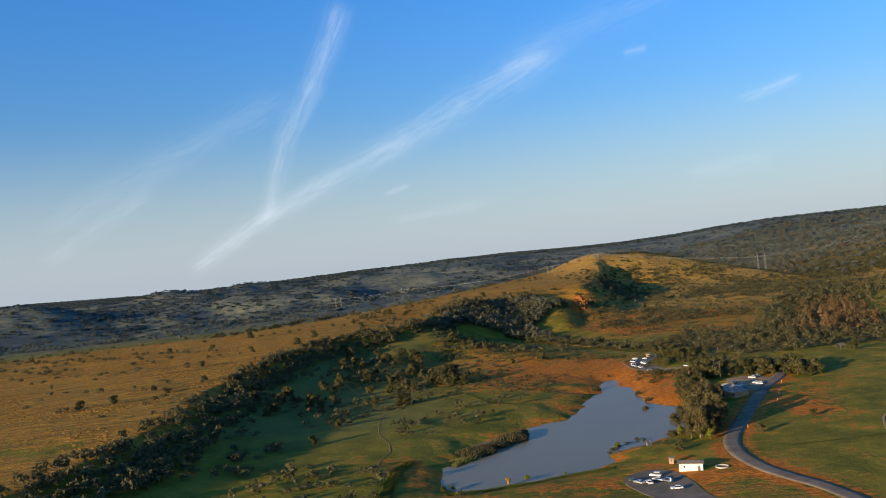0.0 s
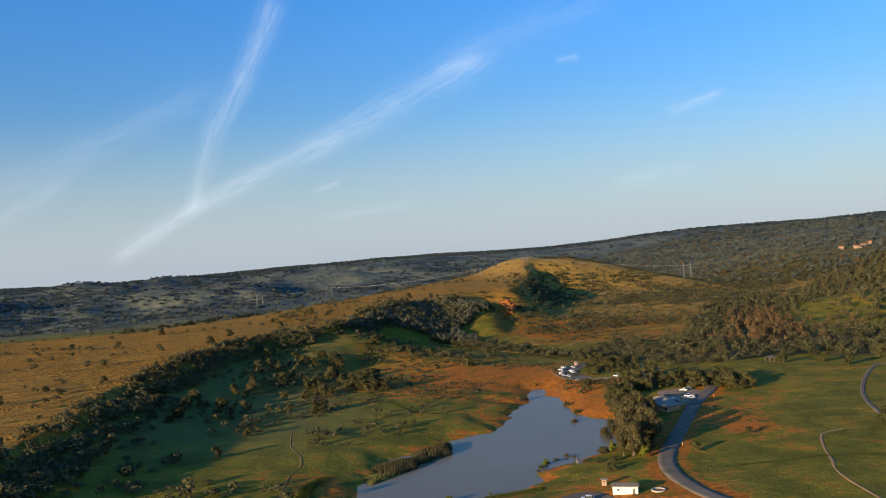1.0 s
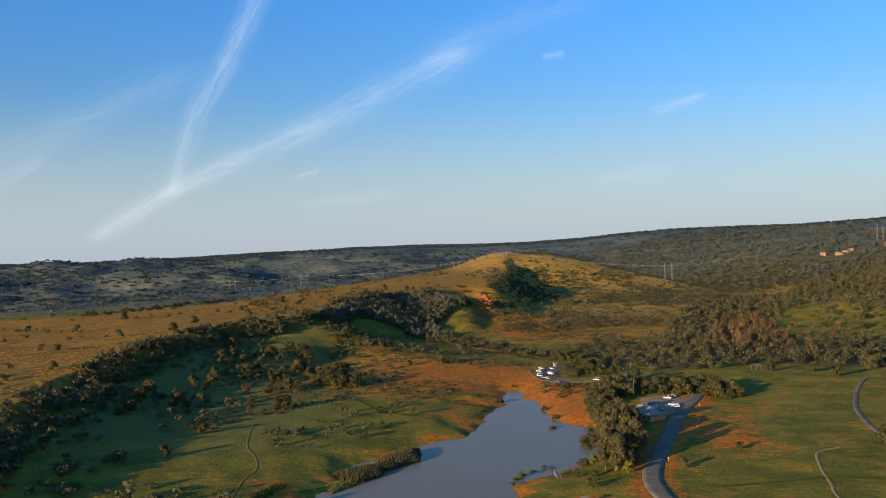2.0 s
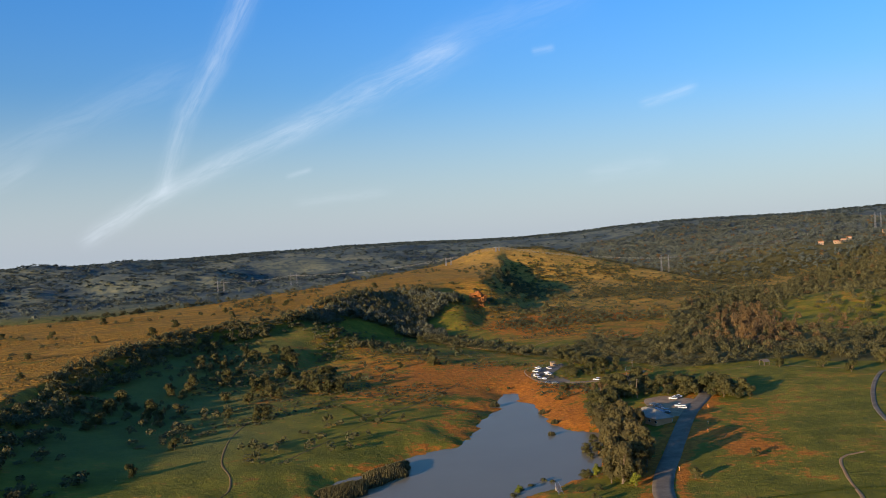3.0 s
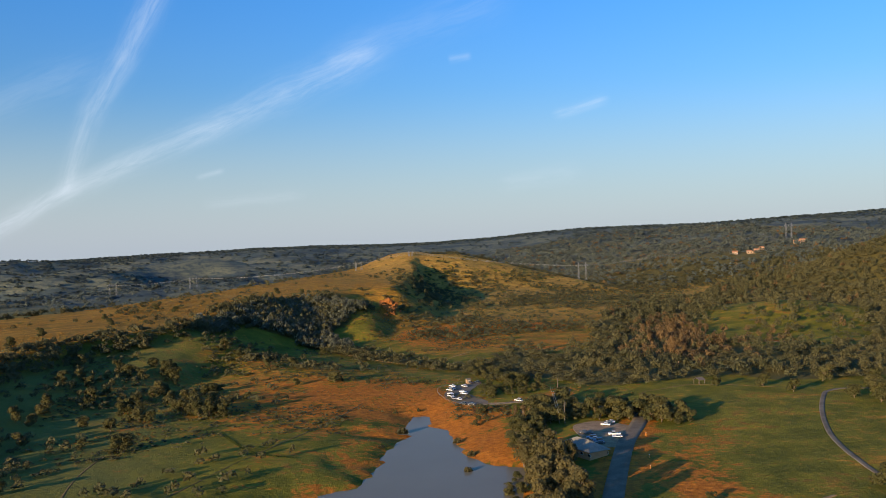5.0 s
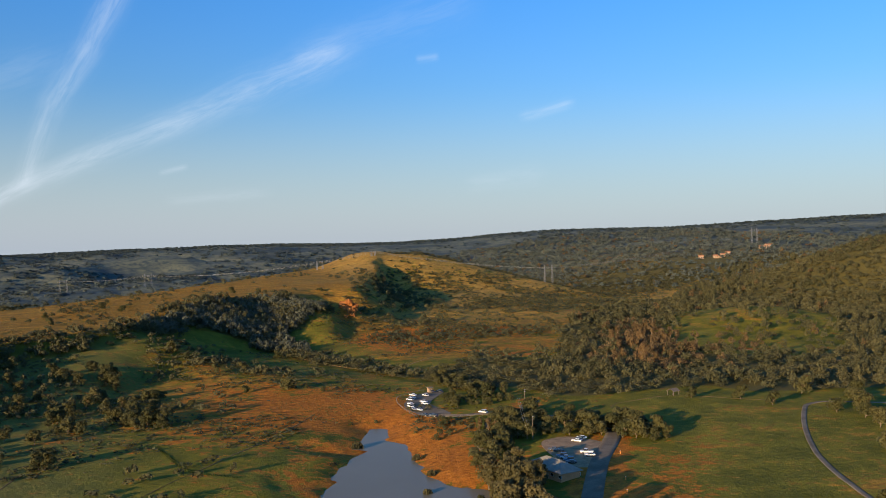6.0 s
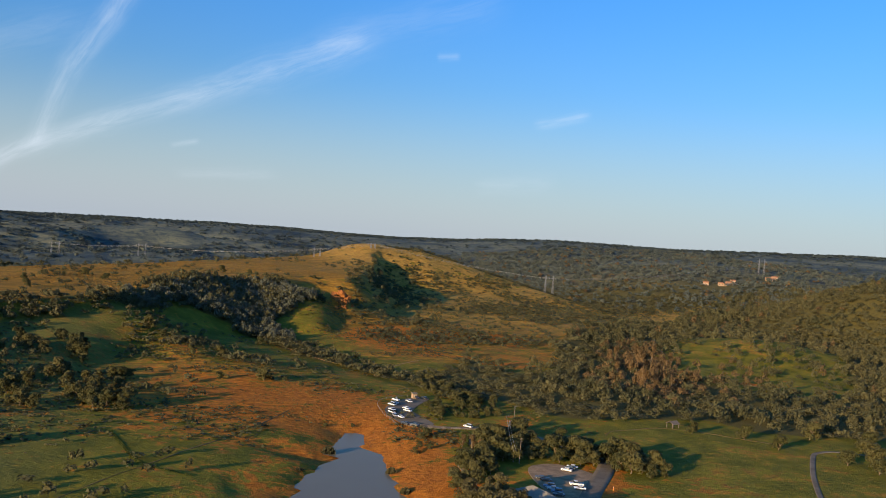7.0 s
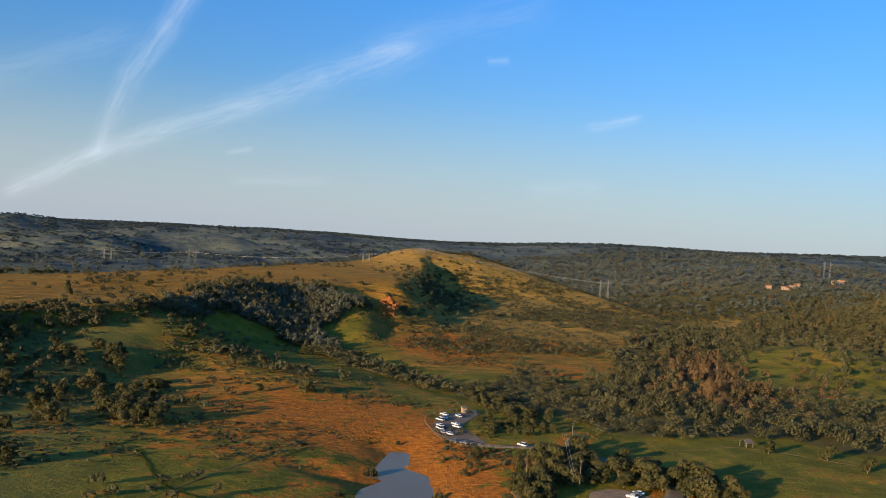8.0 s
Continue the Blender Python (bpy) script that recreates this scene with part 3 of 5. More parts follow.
def slab(name, outline, mat, label, category, lift=0.16):
    """A paved yard that follows the ground, with a worn edge."""
    pts = smooth_line(outline + outline[:1], 2.0)[:-1]
    cx, cy = pts[:, 0].mean(), pts[:, 1].mean()
    rings, verts = 9, []
    for q in range(rings + 1):
        k = 1 - q / rings
        e = np.stack([cx + (pts[:, 0] - cx) * k, cy + (pts[:, 1] - cy) * k], 1)
        z = land(e[:, 0], e[:, 1]) + lift
        verts += [(a, b, h) for (a, b), h in zip(e, z)]
    n = len(pts)
    skirt = len(verts)
    verts += [(a, b, h - 0.8) for (a, b, h) in verts[:n]]
    faces = [(q * n + i, q * n + (i + 1) % n, (q + 1) * n + (i + 1) % n, (q + 1) * n + i) for q in range(rings) for i in range(n)]
    faces += [(skirt + i, skirt + (i + 1) % n, (i + 1) % n, i) for i in range(n)]
    ob = mesh_object(name, verts, faces, mat, False)
    bm = bmesh.new()
    bm.from_mesh(ob.data)
    bmesh.ops.recalc_face_normals(bm, faces=bm.faces[:])
    up = sum(f.normal.z for f in bm.faces)
    if up < 0:
        bmesh.ops.reverse_faces(bm, faces=bm.faces[:])
    bm.to_mesh(ob.data)
    bm.free()
    return tagged(ob, label, category, kind="structure")


FADED = plain("faded_track", (0.15, 0.095, 0.030), 0.95, 0.3, 0.4)
slab("parking_lot_near", [(82, 352), (90, 358), (97, 357), (102, 350), (104, 332), (104, 310), (112, 280), (100, 274), (90, 300), (82, 322), (79, 340)], ASPHALT, "dark asphalt car park beside the dam", "car park")
slab("parking_lot_far", [(163, 655), (165, 668), (171, 680), (181, 693), (191, 700), (198, 698), (191, 686), (182, 670), (178, 658), (178, 645), (183, 636), (176, 629), (168, 637)], ASPHALT, "looped asphalt car park above the lake", "car park")
slab("parking_lot_middle", [(194, 509), (196, 538), (202, 555), (216, 558), (226, 542), (223, 532), (208, 507)], GRAVEL, "brown gravel car park beside the park building", "car park")
ribbon("lot_road", [(172, 640), (178, 632), (186, 627), (198, 625), (210, 624), (223, 622)], 5.0, ASPHALT, "narrow asphalt drive to the looped car park", "road", 0.19)
ribbon("path_right", [(420, 560), (400, 572), (384, 580), (368, 578), (356, 567), (328, 533), (301, 494), (286, 466), (276, 443), (270, 425)], 2.5, ASPHALT, "narrow grey paved path across the meadow", "path", 0.15)
ribbon("trail_meadow", [(266, 610), (275, 619), (290, 622), (306, 626), (316, 622), (331, 613), (345, 602), (362, 590)], 0.9, FADED, "pale trodden dirt trail along the wood edge", "path", 0.1, 0.5)
ribbon("trail_creek", [(138, 898), (149, 872), (160, 847), (173, 826), (186, 806), (200, 790)], 1.0, TRACK, "pale trodden dirt trail on the hillside", "path", 0.12, 0.5)
ribbon("trail_slope", [(180, 812), (192, 806), (217, 832), (236, 852)], 1.0, TRACK, "thin trodden dirt trail on the hillside", "path", 0.12, 0.5)
ribbon("trail_field", [(-25, 388), (-22, 427), (-18, 441), (-19, 461), (-25, 488), (-25, 534), (-19, 573)], 0.7, FADED, "faint worn dirt track in green grass", "path", 0.06, 0.8)
ribbon("trail_shore", [(0, 478), (28, 523), (62, 575), (92, 622), (113, 661)], 0.55, FADED, "faint trodden path across the meadow", "path", 0.06, 0.8)
ribbon("trail_south", [(238, 413), (224, 407), (211, 384), (202, 363), (194, 345), (188, 306)], 1.3, TRACK, "orange dirt trail across the meadow", "path", 0.12, 0.5)
ribbon("trail_lot", [(203, 620), (190, 599), (182, 582), (176, 572), (173, 561), (172, 550)], 2.4, ASPHALT, "narrow dark path down to the park building", "path", 0.1, 0.3)
ribbon("trail_knoll", [(452, 782), (469, 772), (474, 752), (480, 727), (492, 705), (510, 690)], 2.4, TRACK, "orange dirt track along the wooded knoll", "path", 0.15, 0.4)


# ---- trees ----
def frustum(bm, a, b, ra, rb, sides=6):
    a, b = Vector(a), Vector(b)
    q = (b - a).to_track_quat("Z", "Y").to_matrix()
    ring = [[bm.verts.new(p + q @ Vector((r * math.cos(2 * math.pi * k / sides), r * math.sin(2 * math.pi * k / sides), 0))) for k in range(sides)] for p, r in ((a, ra), (b, rb))]
    for k in range(sides):
        bm.faces.new((ring[0][k], ring[0][(k + 1) % sides], ring[1][(k + 1) % sides], ring[1][k]))
    bm.faces.new(ring[1])


def leaf_quads(rng, lumps, count, size, droop=0.0):
    """Small leaf tufts spread over the skins of several lumps. lumps: rows of x, y, z, radius, squash."""
    lumps = np.array(lumps, float)
    pick = rng.choice(len(lumps), count, p=lumps[:, 3] ** 2 / (lumps[:, 3] ** 2).sum())
    d = rng.normal(size=(count, 3))
    d /= np.linalg.norm(d, axis=1)[:, None]
    d[:, 2] = np.where(d[:, 2] < -0.45, -d[:, 2], d[:, 2])
    r = lumps[pick, 3] * rng.uniform(0.62, 1.08, count)
    c = lumps[pick, :3] + d * r[:, None] * np.stack([np.ones(count), np.ones(count), lumps[pick, 4]], 1)
    n = d + 0.38 * rng.normal(size=(count, 3))
    n /= np.linalg.norm(n, axis=1)[:, None]
    u = np.cross(n, rng.normal(size=(count, 3)))
    u /= np.linalg.norm(u, axis=1)[:, None]
    v = np.cross(n, u)
    s = size * rng.uniform(0.6, 1.35, (count, 1))
    k = rng.uniform(0.55, 1.0, (count, 1))
    co = np.stack([c - u * s - v * s * k, c + u * s - v * s * k * 0.6, c + u * s * rng.uniform(-0.6, 0.6, (count, 1)) + v * s * k * 1.15], 1)
    co[:, :, 2] -= droop * rng.uniform(0, 1, (count, 1))
    return co


def make_tree(name, seed, height, spread, mat, bark, label, trunk_share=0.3, lumps=9, leaves=620, leaf=0.42, squash=0.8, bare=False):
    """A tapered trunk with forking limbs and a crown of many leaf tufts, built at the origin."""
    rng = np.random.default_rng(seed)
    thing = tagged(new(name), label, "tree")
    bm = bmesh.new()
    fork = height * trunk_share
    lean = rng.normal(0, 0.05 * height, 2)
    r0 = 0.028 * height
    frustum(bm, (0, 0, -0.5), (lean[0] * 0.4, lean[1] * 0.4, fork), r0 * 1.25, r0 * 0.8, 7)
    rows = []
    for k in range(lumps):
        a = 2 * math.pi * (k + rng.uniform(-0.3, 0.3)) / lumps * 2.0
        q = rng.uniform(0.15, 0.8) if k else 0.0
        z = fork + (height - fork) * rng.uniform(0.06, 0.82) if k else height * 0.82
        x, y = lean[0] + spread * q * math.cos(a) * 0.72, lean[1] + spread * q * math.sin(a) * 0.72
        rad = spread * rng.uniform(0.26, 0.46)
        z = min(z, height - rad * squash)
        rows.append((x, y, z, rad, squash))
        mid = (lean[0] * 0.4 + (x - lean[0] * 0.4) * 0.45, lean[1] * 0.4 + (y - lean[1] * 0.4) * 0.45, fork + (z - fork) * 0.6)
        frustum(bm, (lean[0] * 0.4, lean[1] * 0.4, fork * 0.92), mid, r0 * 0.55, r0 * 0.33, 5)
        frustum(bm, mid, (x, y, z), r0 * 0.33, r0 * 0.12, 4)
        if bare:
            for _ in range(3):
                e = rng.normal(0, rad * 0.7, 3)
                frustum(bm, (x, y, z), (x + e[0], y + e[1], z + abs(e[2])), r0 * 0.14, r0 * 0.04, 3)
    part("trunk", bm, bark, thing, "grey-brown trunk with forking limbs")
    crown = quads_object("crown", leaf_quads(rng, rows, leaves, leaf * spread / 4.5), mat)
    crown.parent = thing
    tagged(crown, "uneven leafy crown")
    return thing


TREES = {
    "oak": [make_tree("oak_tree", 10 + k, 8.5, 5.2, LEAF_OAK, BARK, "round dark green oak standing in grass", 0.13, 14, 1500, 0.36, 0.85) for k in range(4)],
    "tall": [make_tree("lakeside_tree", 30 + k, 14.5, 5.0, LEAF_GUM, BARK, "tall olive-brown tree with a grey trunk", 0.12, 17, 2000, 0.38, 1.15) for k in range(3)],
    "green": [make_tree("willow_tree", 40 + k, 6.0, 3.6, LEAF_GREEN, BARK, "small fresh green willow near the water", 0.15, 8, 800, 0.36, 0.95) for k in range(2)],
    "rust": [make_tree("cottonwood_tree", 50 + k, 12.5, 4.4, LEAF_RUST, PALE_BARK, "rusty orange cottonwood with pale bare limbs", 0.18, 14, 1300, 0.30, 1.1, True) for k in range(2)],
    "shrub": [make_tree("shrub", 60 + k, 2.6, 2.3, LEAF_OAK, BARK, "low dark shrub in dry grass", 0.12, 6, 460, 0.38, 0.75) for k in range(2)],
}
USED = set()
RNG = np.random.default_rng(5)


def plant(kind, x, y, size=1.0, group=""):
    protos = TREES[kind]
    src = protos[int(RNG.integers(len(protos)))]
    m = Matrix.Translation((x, y, land1(x, y) - 0.1)) @ Matrix.Rotation(RNG.uniform(0, 6.28), 4, "Z")
    if src.name not in USED:
        USED.add(src.name)
        src.matrix_basis = m
        ob = src
    else:
        ob = copy_thing(src, m)
    ob.scale = (size * RNG.uniform(0.9, 1.12), size * RNG.uniform(0.9, 1.12), size * RNG.uniform(0.9, 1.1))
    if group:
        ob["group"] = group
    return ob


def grove(kind, outline, count, size, group, gap=3.0):
    poly = outline
    xs, ys = [p[0] for p in poly], [p[1] for p in poly]
    done, tries = [], 0
    while len(done) < count and tries < count * 40:
        tries += 1
        x, y = RNG.uniform(min(xs), max(xs)), RNG.uniform(min(ys), max(ys))
        if inside_distance(np.array([x]), np.array([y]), poly)[0] < 0 or any(math.hypot(x - a, y - b) < gap for a, b in done):
            continue
        done.append((x, y))
        plant(kind, x, y, size * RNG.uniform(0.62, 1.3), group)


# the tall trees between the lake and the road
grove("tall", [(128, 403), (132, 427), (146, 460), (156, 502), (162, 520), (169, 520), (164, 492), (158, 457), (148, 420), (140, 405)], 38, 1.0, "trees between the lake and the road", 4.0)
grove("oak", [(129, 403), (133, 429), (149, 461), (161, 506), (165, 521), (173, 521), (166, 489), (159, 451), (149, 421), (142, 406)], 22, 0.8, "trees between the lake and the road", 3.0)
for k in range(16):
    q = RNG.uniform(0, 1)
    plant("shrub", 116 + 30 * q ** 1.3 + RNG.normal(0, 3), 383 + 105 * q + RNG.normal(0, 2), RNG.uniform(0.8, 1.6), "bushes on the lake bank")
grove("oak", [(159, 524), (166, 553), (183, 572), (195, 570), (181, 546), (173, 529)], 14, 0.95, "trees beside the park building", 4.0)
plant("green", 135, 400, 1.0)
plant("green", 129, 427, 0.9)
plant("green", 95, 421, 0.7)
grove("tall", [(160, 474), (164, 498), (172, 514), (178, 508), (174, 488), (168, 470)], 11, 0.72, "trees beside the park building", 3.5)
# round the park building and its car park
grove("oak", [(192, 562), (189, 596), (208, 612), (218, 604), (217, 571), (206, 563)], 24, 0.98, "trees behind the park building", 4.5)
grove("oak", [(218, 556), (217, 571), (235, 583), (249, 566), (263, 539), (251, 532), (243, 546)], 24, 1.08, "oaks at the end of the road", 5.0)
for x, y, s in [(159, 401, 0.55), (196, 423, 0.5), (348, 582, 1.0), (366, 555, 1.0), (386, 606, 1.1), (343, 603, 0.9), (318, 613, 0.9), (223, 620, 0.8), (235, 600, 0.9), (379, 551, 1.2), (391, 570, 1.1), (370, 540, 1.0), (361, 521, 1.1), (332, 488, 1.0), (403, 583, 1.2), (264, 417, 1.1), (256, 388, 1.0), (277, 424, 1.1)]:
    plant("oak", x, y, s)
# the belt along the lane above the lake
grove("oak", [(198, 706), (208, 788), (219, 767), (232, 690), (236, 655), (214, 650), (211, 672), (205, 692)], 46, 0.6, "trees along the lane", 5.0)
grove("rust", [(349, 710), (366, 779), (405, 882), (471, 890), (436, 800), (393, 743)], 34, 0.9, "rusty trees in the valley wood", 7.0)
for cx, cy, n, wide in [(-68, 803, 5, 7), (-49, 744, 5, 6), (-35, 723, 5, 7), (-24, 675, 4, 5), (-10, 647, 3, 4), (-13, 702, 5, 6), (-32, 783, 6, 8), (-4, 772, 5, 6), (16, 729, 5, 6), (18, 654, 4, 5), (32, 658, 5, 5), (38, 854, 5, 7), (110, 735, 5, 5),
                        (-65, 653, 2, 4), (-61, 681, 4, 5), (-41, 701, 3, 5), (-4, 726, 5, 6), (12, 671, 4, 4), (28, 642, 4, 5), (-14, 578, 4, 5), (-88, 618, 4, 5), (-99, 599, 3, 5), (-96, 571, 4, 6), (-71, 591, 3, 4), (-61, 747, 4, 6), (-5, 799, 5, 7), (4, 771, 4, 7)]:
    for k in range(n):
        plant("oak", cx + RNG.normal(0, wide), cy + RNG.normal(0, wide), RNG.uniform(0.7, 1.15) * (1.0 if k < 2 else RNG.uniform(0.35, 0.8)), "oaks on the shaded meadow")
# bushes inside the loop of the far car park and on the shore below it
for k in range(26):
    plant("shrub" if k % 3 else "oak", RNG.uniform(186, 212), RNG.uniform(640, 680), RNG.uniform(1.0, 1.7) if k % 3 else RNG.uniform(0.35, 0.55), "bushes inside the car park loop")
for x, y, s in [(171, 610, 1.6), (174, 613, 1.2), (168, 607, 1.3), (178, 605, 1.0)]:
    plant("shrub", x, y, s)
for x, y in [(185, 582), (187, 577), (182, 587)]:
    plant("rust", x, y, 0.55)
# scattered oaks on the meadow left of the lake and on the table mountain
for x, y, s in [(-60, 472, 0.7), (-50, 519, 0.8), (-22, 626, 0.9), (-10, 657, 0.8), (19, 687, 0.9), (16, 678, 0.8), (29, 697, 0.7), (4, 704, 0.9), (10, 718, 0.8), (48, 696, 0.6), (-31, 591, 0.6), (-37, 639, 0.8), (-61, 607, 0.8), (66, 798, 0.8), (85, 798, 0.9), (119, 895, 0.8), (82, 733, 0.6), (127, 722, 0.4)]:
    plant("oak", x, y, s)
for x, y, s in [(-231, 592, 0.8), (-209, 595, 0.8), (-195, 640, 0.6), (-180, 619, 0.6), (-163, 661, 0.6), (-188, 757, 0.7), (-157, 829, 0.8), (-114, 848, 0.9), (-103, 900, 0.9), (-58, 949, 0.8), (-71, 1016, 0.8), (-9, 1046, 0.8), (-30, 1076, 0.9), (150, 1071, 0.8), (166, 1111, 0.7), (98, 1173, 0.9), (125, 1162, 0.7), (195, 1163, 0.6), (-213, 908, 0.8), (-190, 1006, 0.9), (-267, 946, 0.7)]:
    plant("oak", x, y, s)


# ---- woods too many to count ----
def tuft_template(rng, count, size):
    """A small far tree: tufts in a unit crown, one metre high."""
    lumps = [(0, 0, 0.62, 0.34, 1.0)]
    for k in range(4):
        a = k * 1.57 + rng.uniform(-0.5, 0.5)
        lumps.append((0.26 * math.cos(a), 0.26 * math.sin(a), rng.uniform(0.32, 0.6), 0.27, 0.9))
    return leaf_quads(rng, lumps, count, size)


def scatter(name, x, y, height, width, mat, label, tufts=22, size=0.17, seed=1, sink=0.03):
    rng = np.random.default_rng(seed)
    temps = [tuft_template(rng, tufts, size) for _ in range(7)]
    n = len(x)
    z = land(x, y)
    co = np.empty((n, tufts, 3, 3), np.float32)
    a = rng.uniform(0, 6.28, n)
    kind = rng.integers(len(temps), size=n)
    for k, t in enumerate(temps):
        s = np.where(kind == k)[0]
        c, q = np.cos(a[s])[:, None, None], np.sin(a[s])[:, None, None]
        X = t[None, :, :, 0] * c - t[None, :, :, 1] * q
        Y = t[None, :, :, 0] * q + t[None, :, :, 1] * c
        co[s, :, :, 0] = X * width[s][:, None, None] + x[s][:, None, None]
        co[s, :, :, 1] = Y * width[s][:, None, None] + y[s][:, None, None]
        co[s, :, :, 2] = (t[None, :, :, 2] - sink) * height[s][:, None, None] + z[s][:, None, None]
    tint = np.repeat(np.clip(0.7 * rng.uniform(0, 1, n) ** 1.3 + 0.15 + 0.9 * fbm(x, y, 55, 95, 3), 0, 1), tufts)
    return tagged(quads_object(name, co.reshape(-1, 3, 3), mat, tint), label, "trees", kind="stuff")


def throw(rng, count, x0, x1, y0, y1, density):
    """Random places, kept by a density from 0 to 1."""
    x, y = rng.uniform(x0, x1, count), rng.uniform(y0, y1, count)
    keep = rng.uniform(0, 1, count) < density(x, y)
    return x[keep], y[keep]


def near_things(x, y):
    """0 where roads, yards and water are."""
    d = np.minimum(line_distance(x, y, ROAD), line_distance(x, y, [(174, 640), (201, 622), (225, 635)]))
    return ss(5, 8, d) * ss(2, 6, -inside_distance(x, y, LAKE))


rng = np.random.default_rng(11)
# the rim of the table mountain
x, y = throw(rng, 30000, -260, 200, 150, 1200, lambda x, y: wooded(x, y) * ss(60, 0, inside_distance(x, y, WOOD_EDGE)) * (0.8 - 0.25 * ss(700, 550, y)))
scatter("rim_woods", x, y, rng.uniform(3.5, 8.5, len(x)) * (1 + 0.7 * np.exp(-(((x - 93) / 75) ** 2 + ((y - 1040) / 70) ** 2))), rng.uniform(5.5, 9, len(x)), WOODS, "dark dense oak wood along the rim of the table mountain", 62, 0.116, 3)
# the valley wood
x, y = throw(rng, 34000, 150, 1500, 540, 1500, lambda x, y: wooded(x, y) * 0.62 * ss(1.15, 1.0, x / (0.95 * y + 60)) ** 0.5 * near_things(x, y) * (x > 165) * ss(1, 3, line_distance(x, y, [(145, 909), (165, 881), (183, 848), (201, 788)])))
hgt = rng.uniform(4, 10.5, len(x)) * (1 + 1.1 * fbm(x, y, 40, 96, 3)) * (0.5 + 0.5 * ss(210, 310, x))
rust = rng.uniform(0, 1, len(x)) < 0.02 + 0.9 * np.exp(-(line_distance(x, y, [(372, 750), (410, 815), (450, 880)]) / 36.0) ** 2) + 0.5 * np.exp(-(((x - 490) / 40) ** 2 + ((y - 800) / 35) ** 2))
deep = ~rust & (y > 900)
fore = ~rust & (y <= 900)
scatter("valley_woods", x[fore], y[fore], hgt[fore], rng.uniform(6, 10, fore.sum()), WOODS, "dense olive green oak wood filling the valley", 125, 0.078, 4)
scatter("deep_valley_woods", x[deep], y[deep], hgt[deep], rng.uniform(6, 10, deep.sum()), WOODS, "dense olive green oak wood behind the knoll", 54, 0.118, 17)
scatter("rusty_valley_woods", x[rust], y[rust], hgt[rust] * 1.15, rng.uniform(6, 9, rust.sum()), WOODS_RUST, "rusty brown trees among the valley wood", 80, 0.085, 5)
# oaks dotted over the hill's flank and the hillsides
x, y = throw(rng, 20000, 190, 900, 880, 1720, lambda x, y: ss(14, 20, np.hypot(x - 212, y - 1078)) * ss(190, 240, x) * ss(880, 960, y) * ss(-6, -30, inside_distance(x, y, MESA)) * ss(0, -20, inside_distance(x, y, WOOD_EDGE)) * (0.12 + 0.5 * ss(0.45, 0.60, fbm(x * 0.5, y * 1.1, 75, 71) + 0.5)))
scatter("hillside_oaks", x, y, rng.uniform(2, 5.5, len(x)), rng.uniform(4, 8, len(x)), WOODS, "scattered dark oaks on the dry hillside", 34, 0.145, 6)
x, y = throw(rng, 6500, -170, 150, 330, 1000, lambda x, y: 0.34 * ss(0.46, 0.60, fbm(x, y, 55, 72) + 0.5) * ss(0, -25, inside_distance(x, y, MESA)) * ss(10, 40, -inside_distance(x, y, LAKE)) * ss(85, 25, x) + 0.4 * np.exp(-(((x - 39) / 48) ** 2 + ((y - 891) / 32) ** 2)) * ss(0.5, 0.6, fbm(x, y, 30, 98) + 0.5))
scatter("slope_shrubs", x, y, rng.uniform(1.5, 6, len(x)), rng.uniform(3, 7, len(x)), WOODS, "scattered dark shrubs on the shaded slope", 48, 0.13, 7)
x, y = throw(rng, 4800, -900, 380, 300, 1650, lambda x, y: (0.14 + 0.7 * ss(750, 1000, y)) * (0.14 + 0.86 * ss(0.46, 0.64, fbm(x, y, 150, 73) + 0.5)) * ss(5, 30, inside_distance(x, y, MESA)))
scatter("table_oaks", x, y, rng.uniform(2.5, 6, len(x)), rng.uniform(4, 8, len(x)), WOODS, "scattered oaks on the dry table mountain", 48, 0.13, 8)
x, y = throw(rng, 12000, -900, 300, 1060, 1700, lambda x, y: np.exp(-((inside_distance(x, y, MESA) + 8) / 14.0) ** 2) * (0.35 + 1.1 * np.maximum(fbm(x, y, 90, 99), 0)) * (y > 1085 + 0.9 * np.clip(x + 100, 0, 400)))
scatter("edge_oaks", x, y, rng.uniform(3, 7, len(x)), rng.uniform(5, 9, len(x)), WOODS, "dark oaks along the back edge of the table mountain", 30, 0.15, 15)
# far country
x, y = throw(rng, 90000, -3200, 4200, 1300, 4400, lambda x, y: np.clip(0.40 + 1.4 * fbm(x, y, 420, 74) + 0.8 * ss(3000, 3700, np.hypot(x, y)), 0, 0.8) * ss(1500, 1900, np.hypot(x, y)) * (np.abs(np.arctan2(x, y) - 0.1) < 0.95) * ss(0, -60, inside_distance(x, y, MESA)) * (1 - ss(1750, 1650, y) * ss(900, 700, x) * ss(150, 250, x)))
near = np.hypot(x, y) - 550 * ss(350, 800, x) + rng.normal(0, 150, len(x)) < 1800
scatter("distant_woods", x[~near], y[~near], rng.uniform(3.5, 8, (~near).sum()), rng.uniform(9, 17, (~near).sum()), WOODS_FAR_HAZE, "oak woods on distant ridges, tinted blue for haze", 9, 0.29, 9)
brown = near & (x > 300) & (rng.uniform(0, 1, len(x)) < 0.10)
near = near & ~brown
scatter("foothill_woods", x[near], y[near], rng.uniform(6, 11, near.sum()), rng.uniform(8, 13, near.sum()), WOODS_HAZE, "oak woods on the foothills, coloured pale and bluish for haze", 26, 0.17, 10)
scatter("rusty_foothill_woods", x[brown], y[brown], rng.uniform(6, 11, brown.sum()), rng.uniform(8, 13, brown.sum()), WOODS_RUST, "rusty brown trees on the foothills", 26, 0.15, 11)
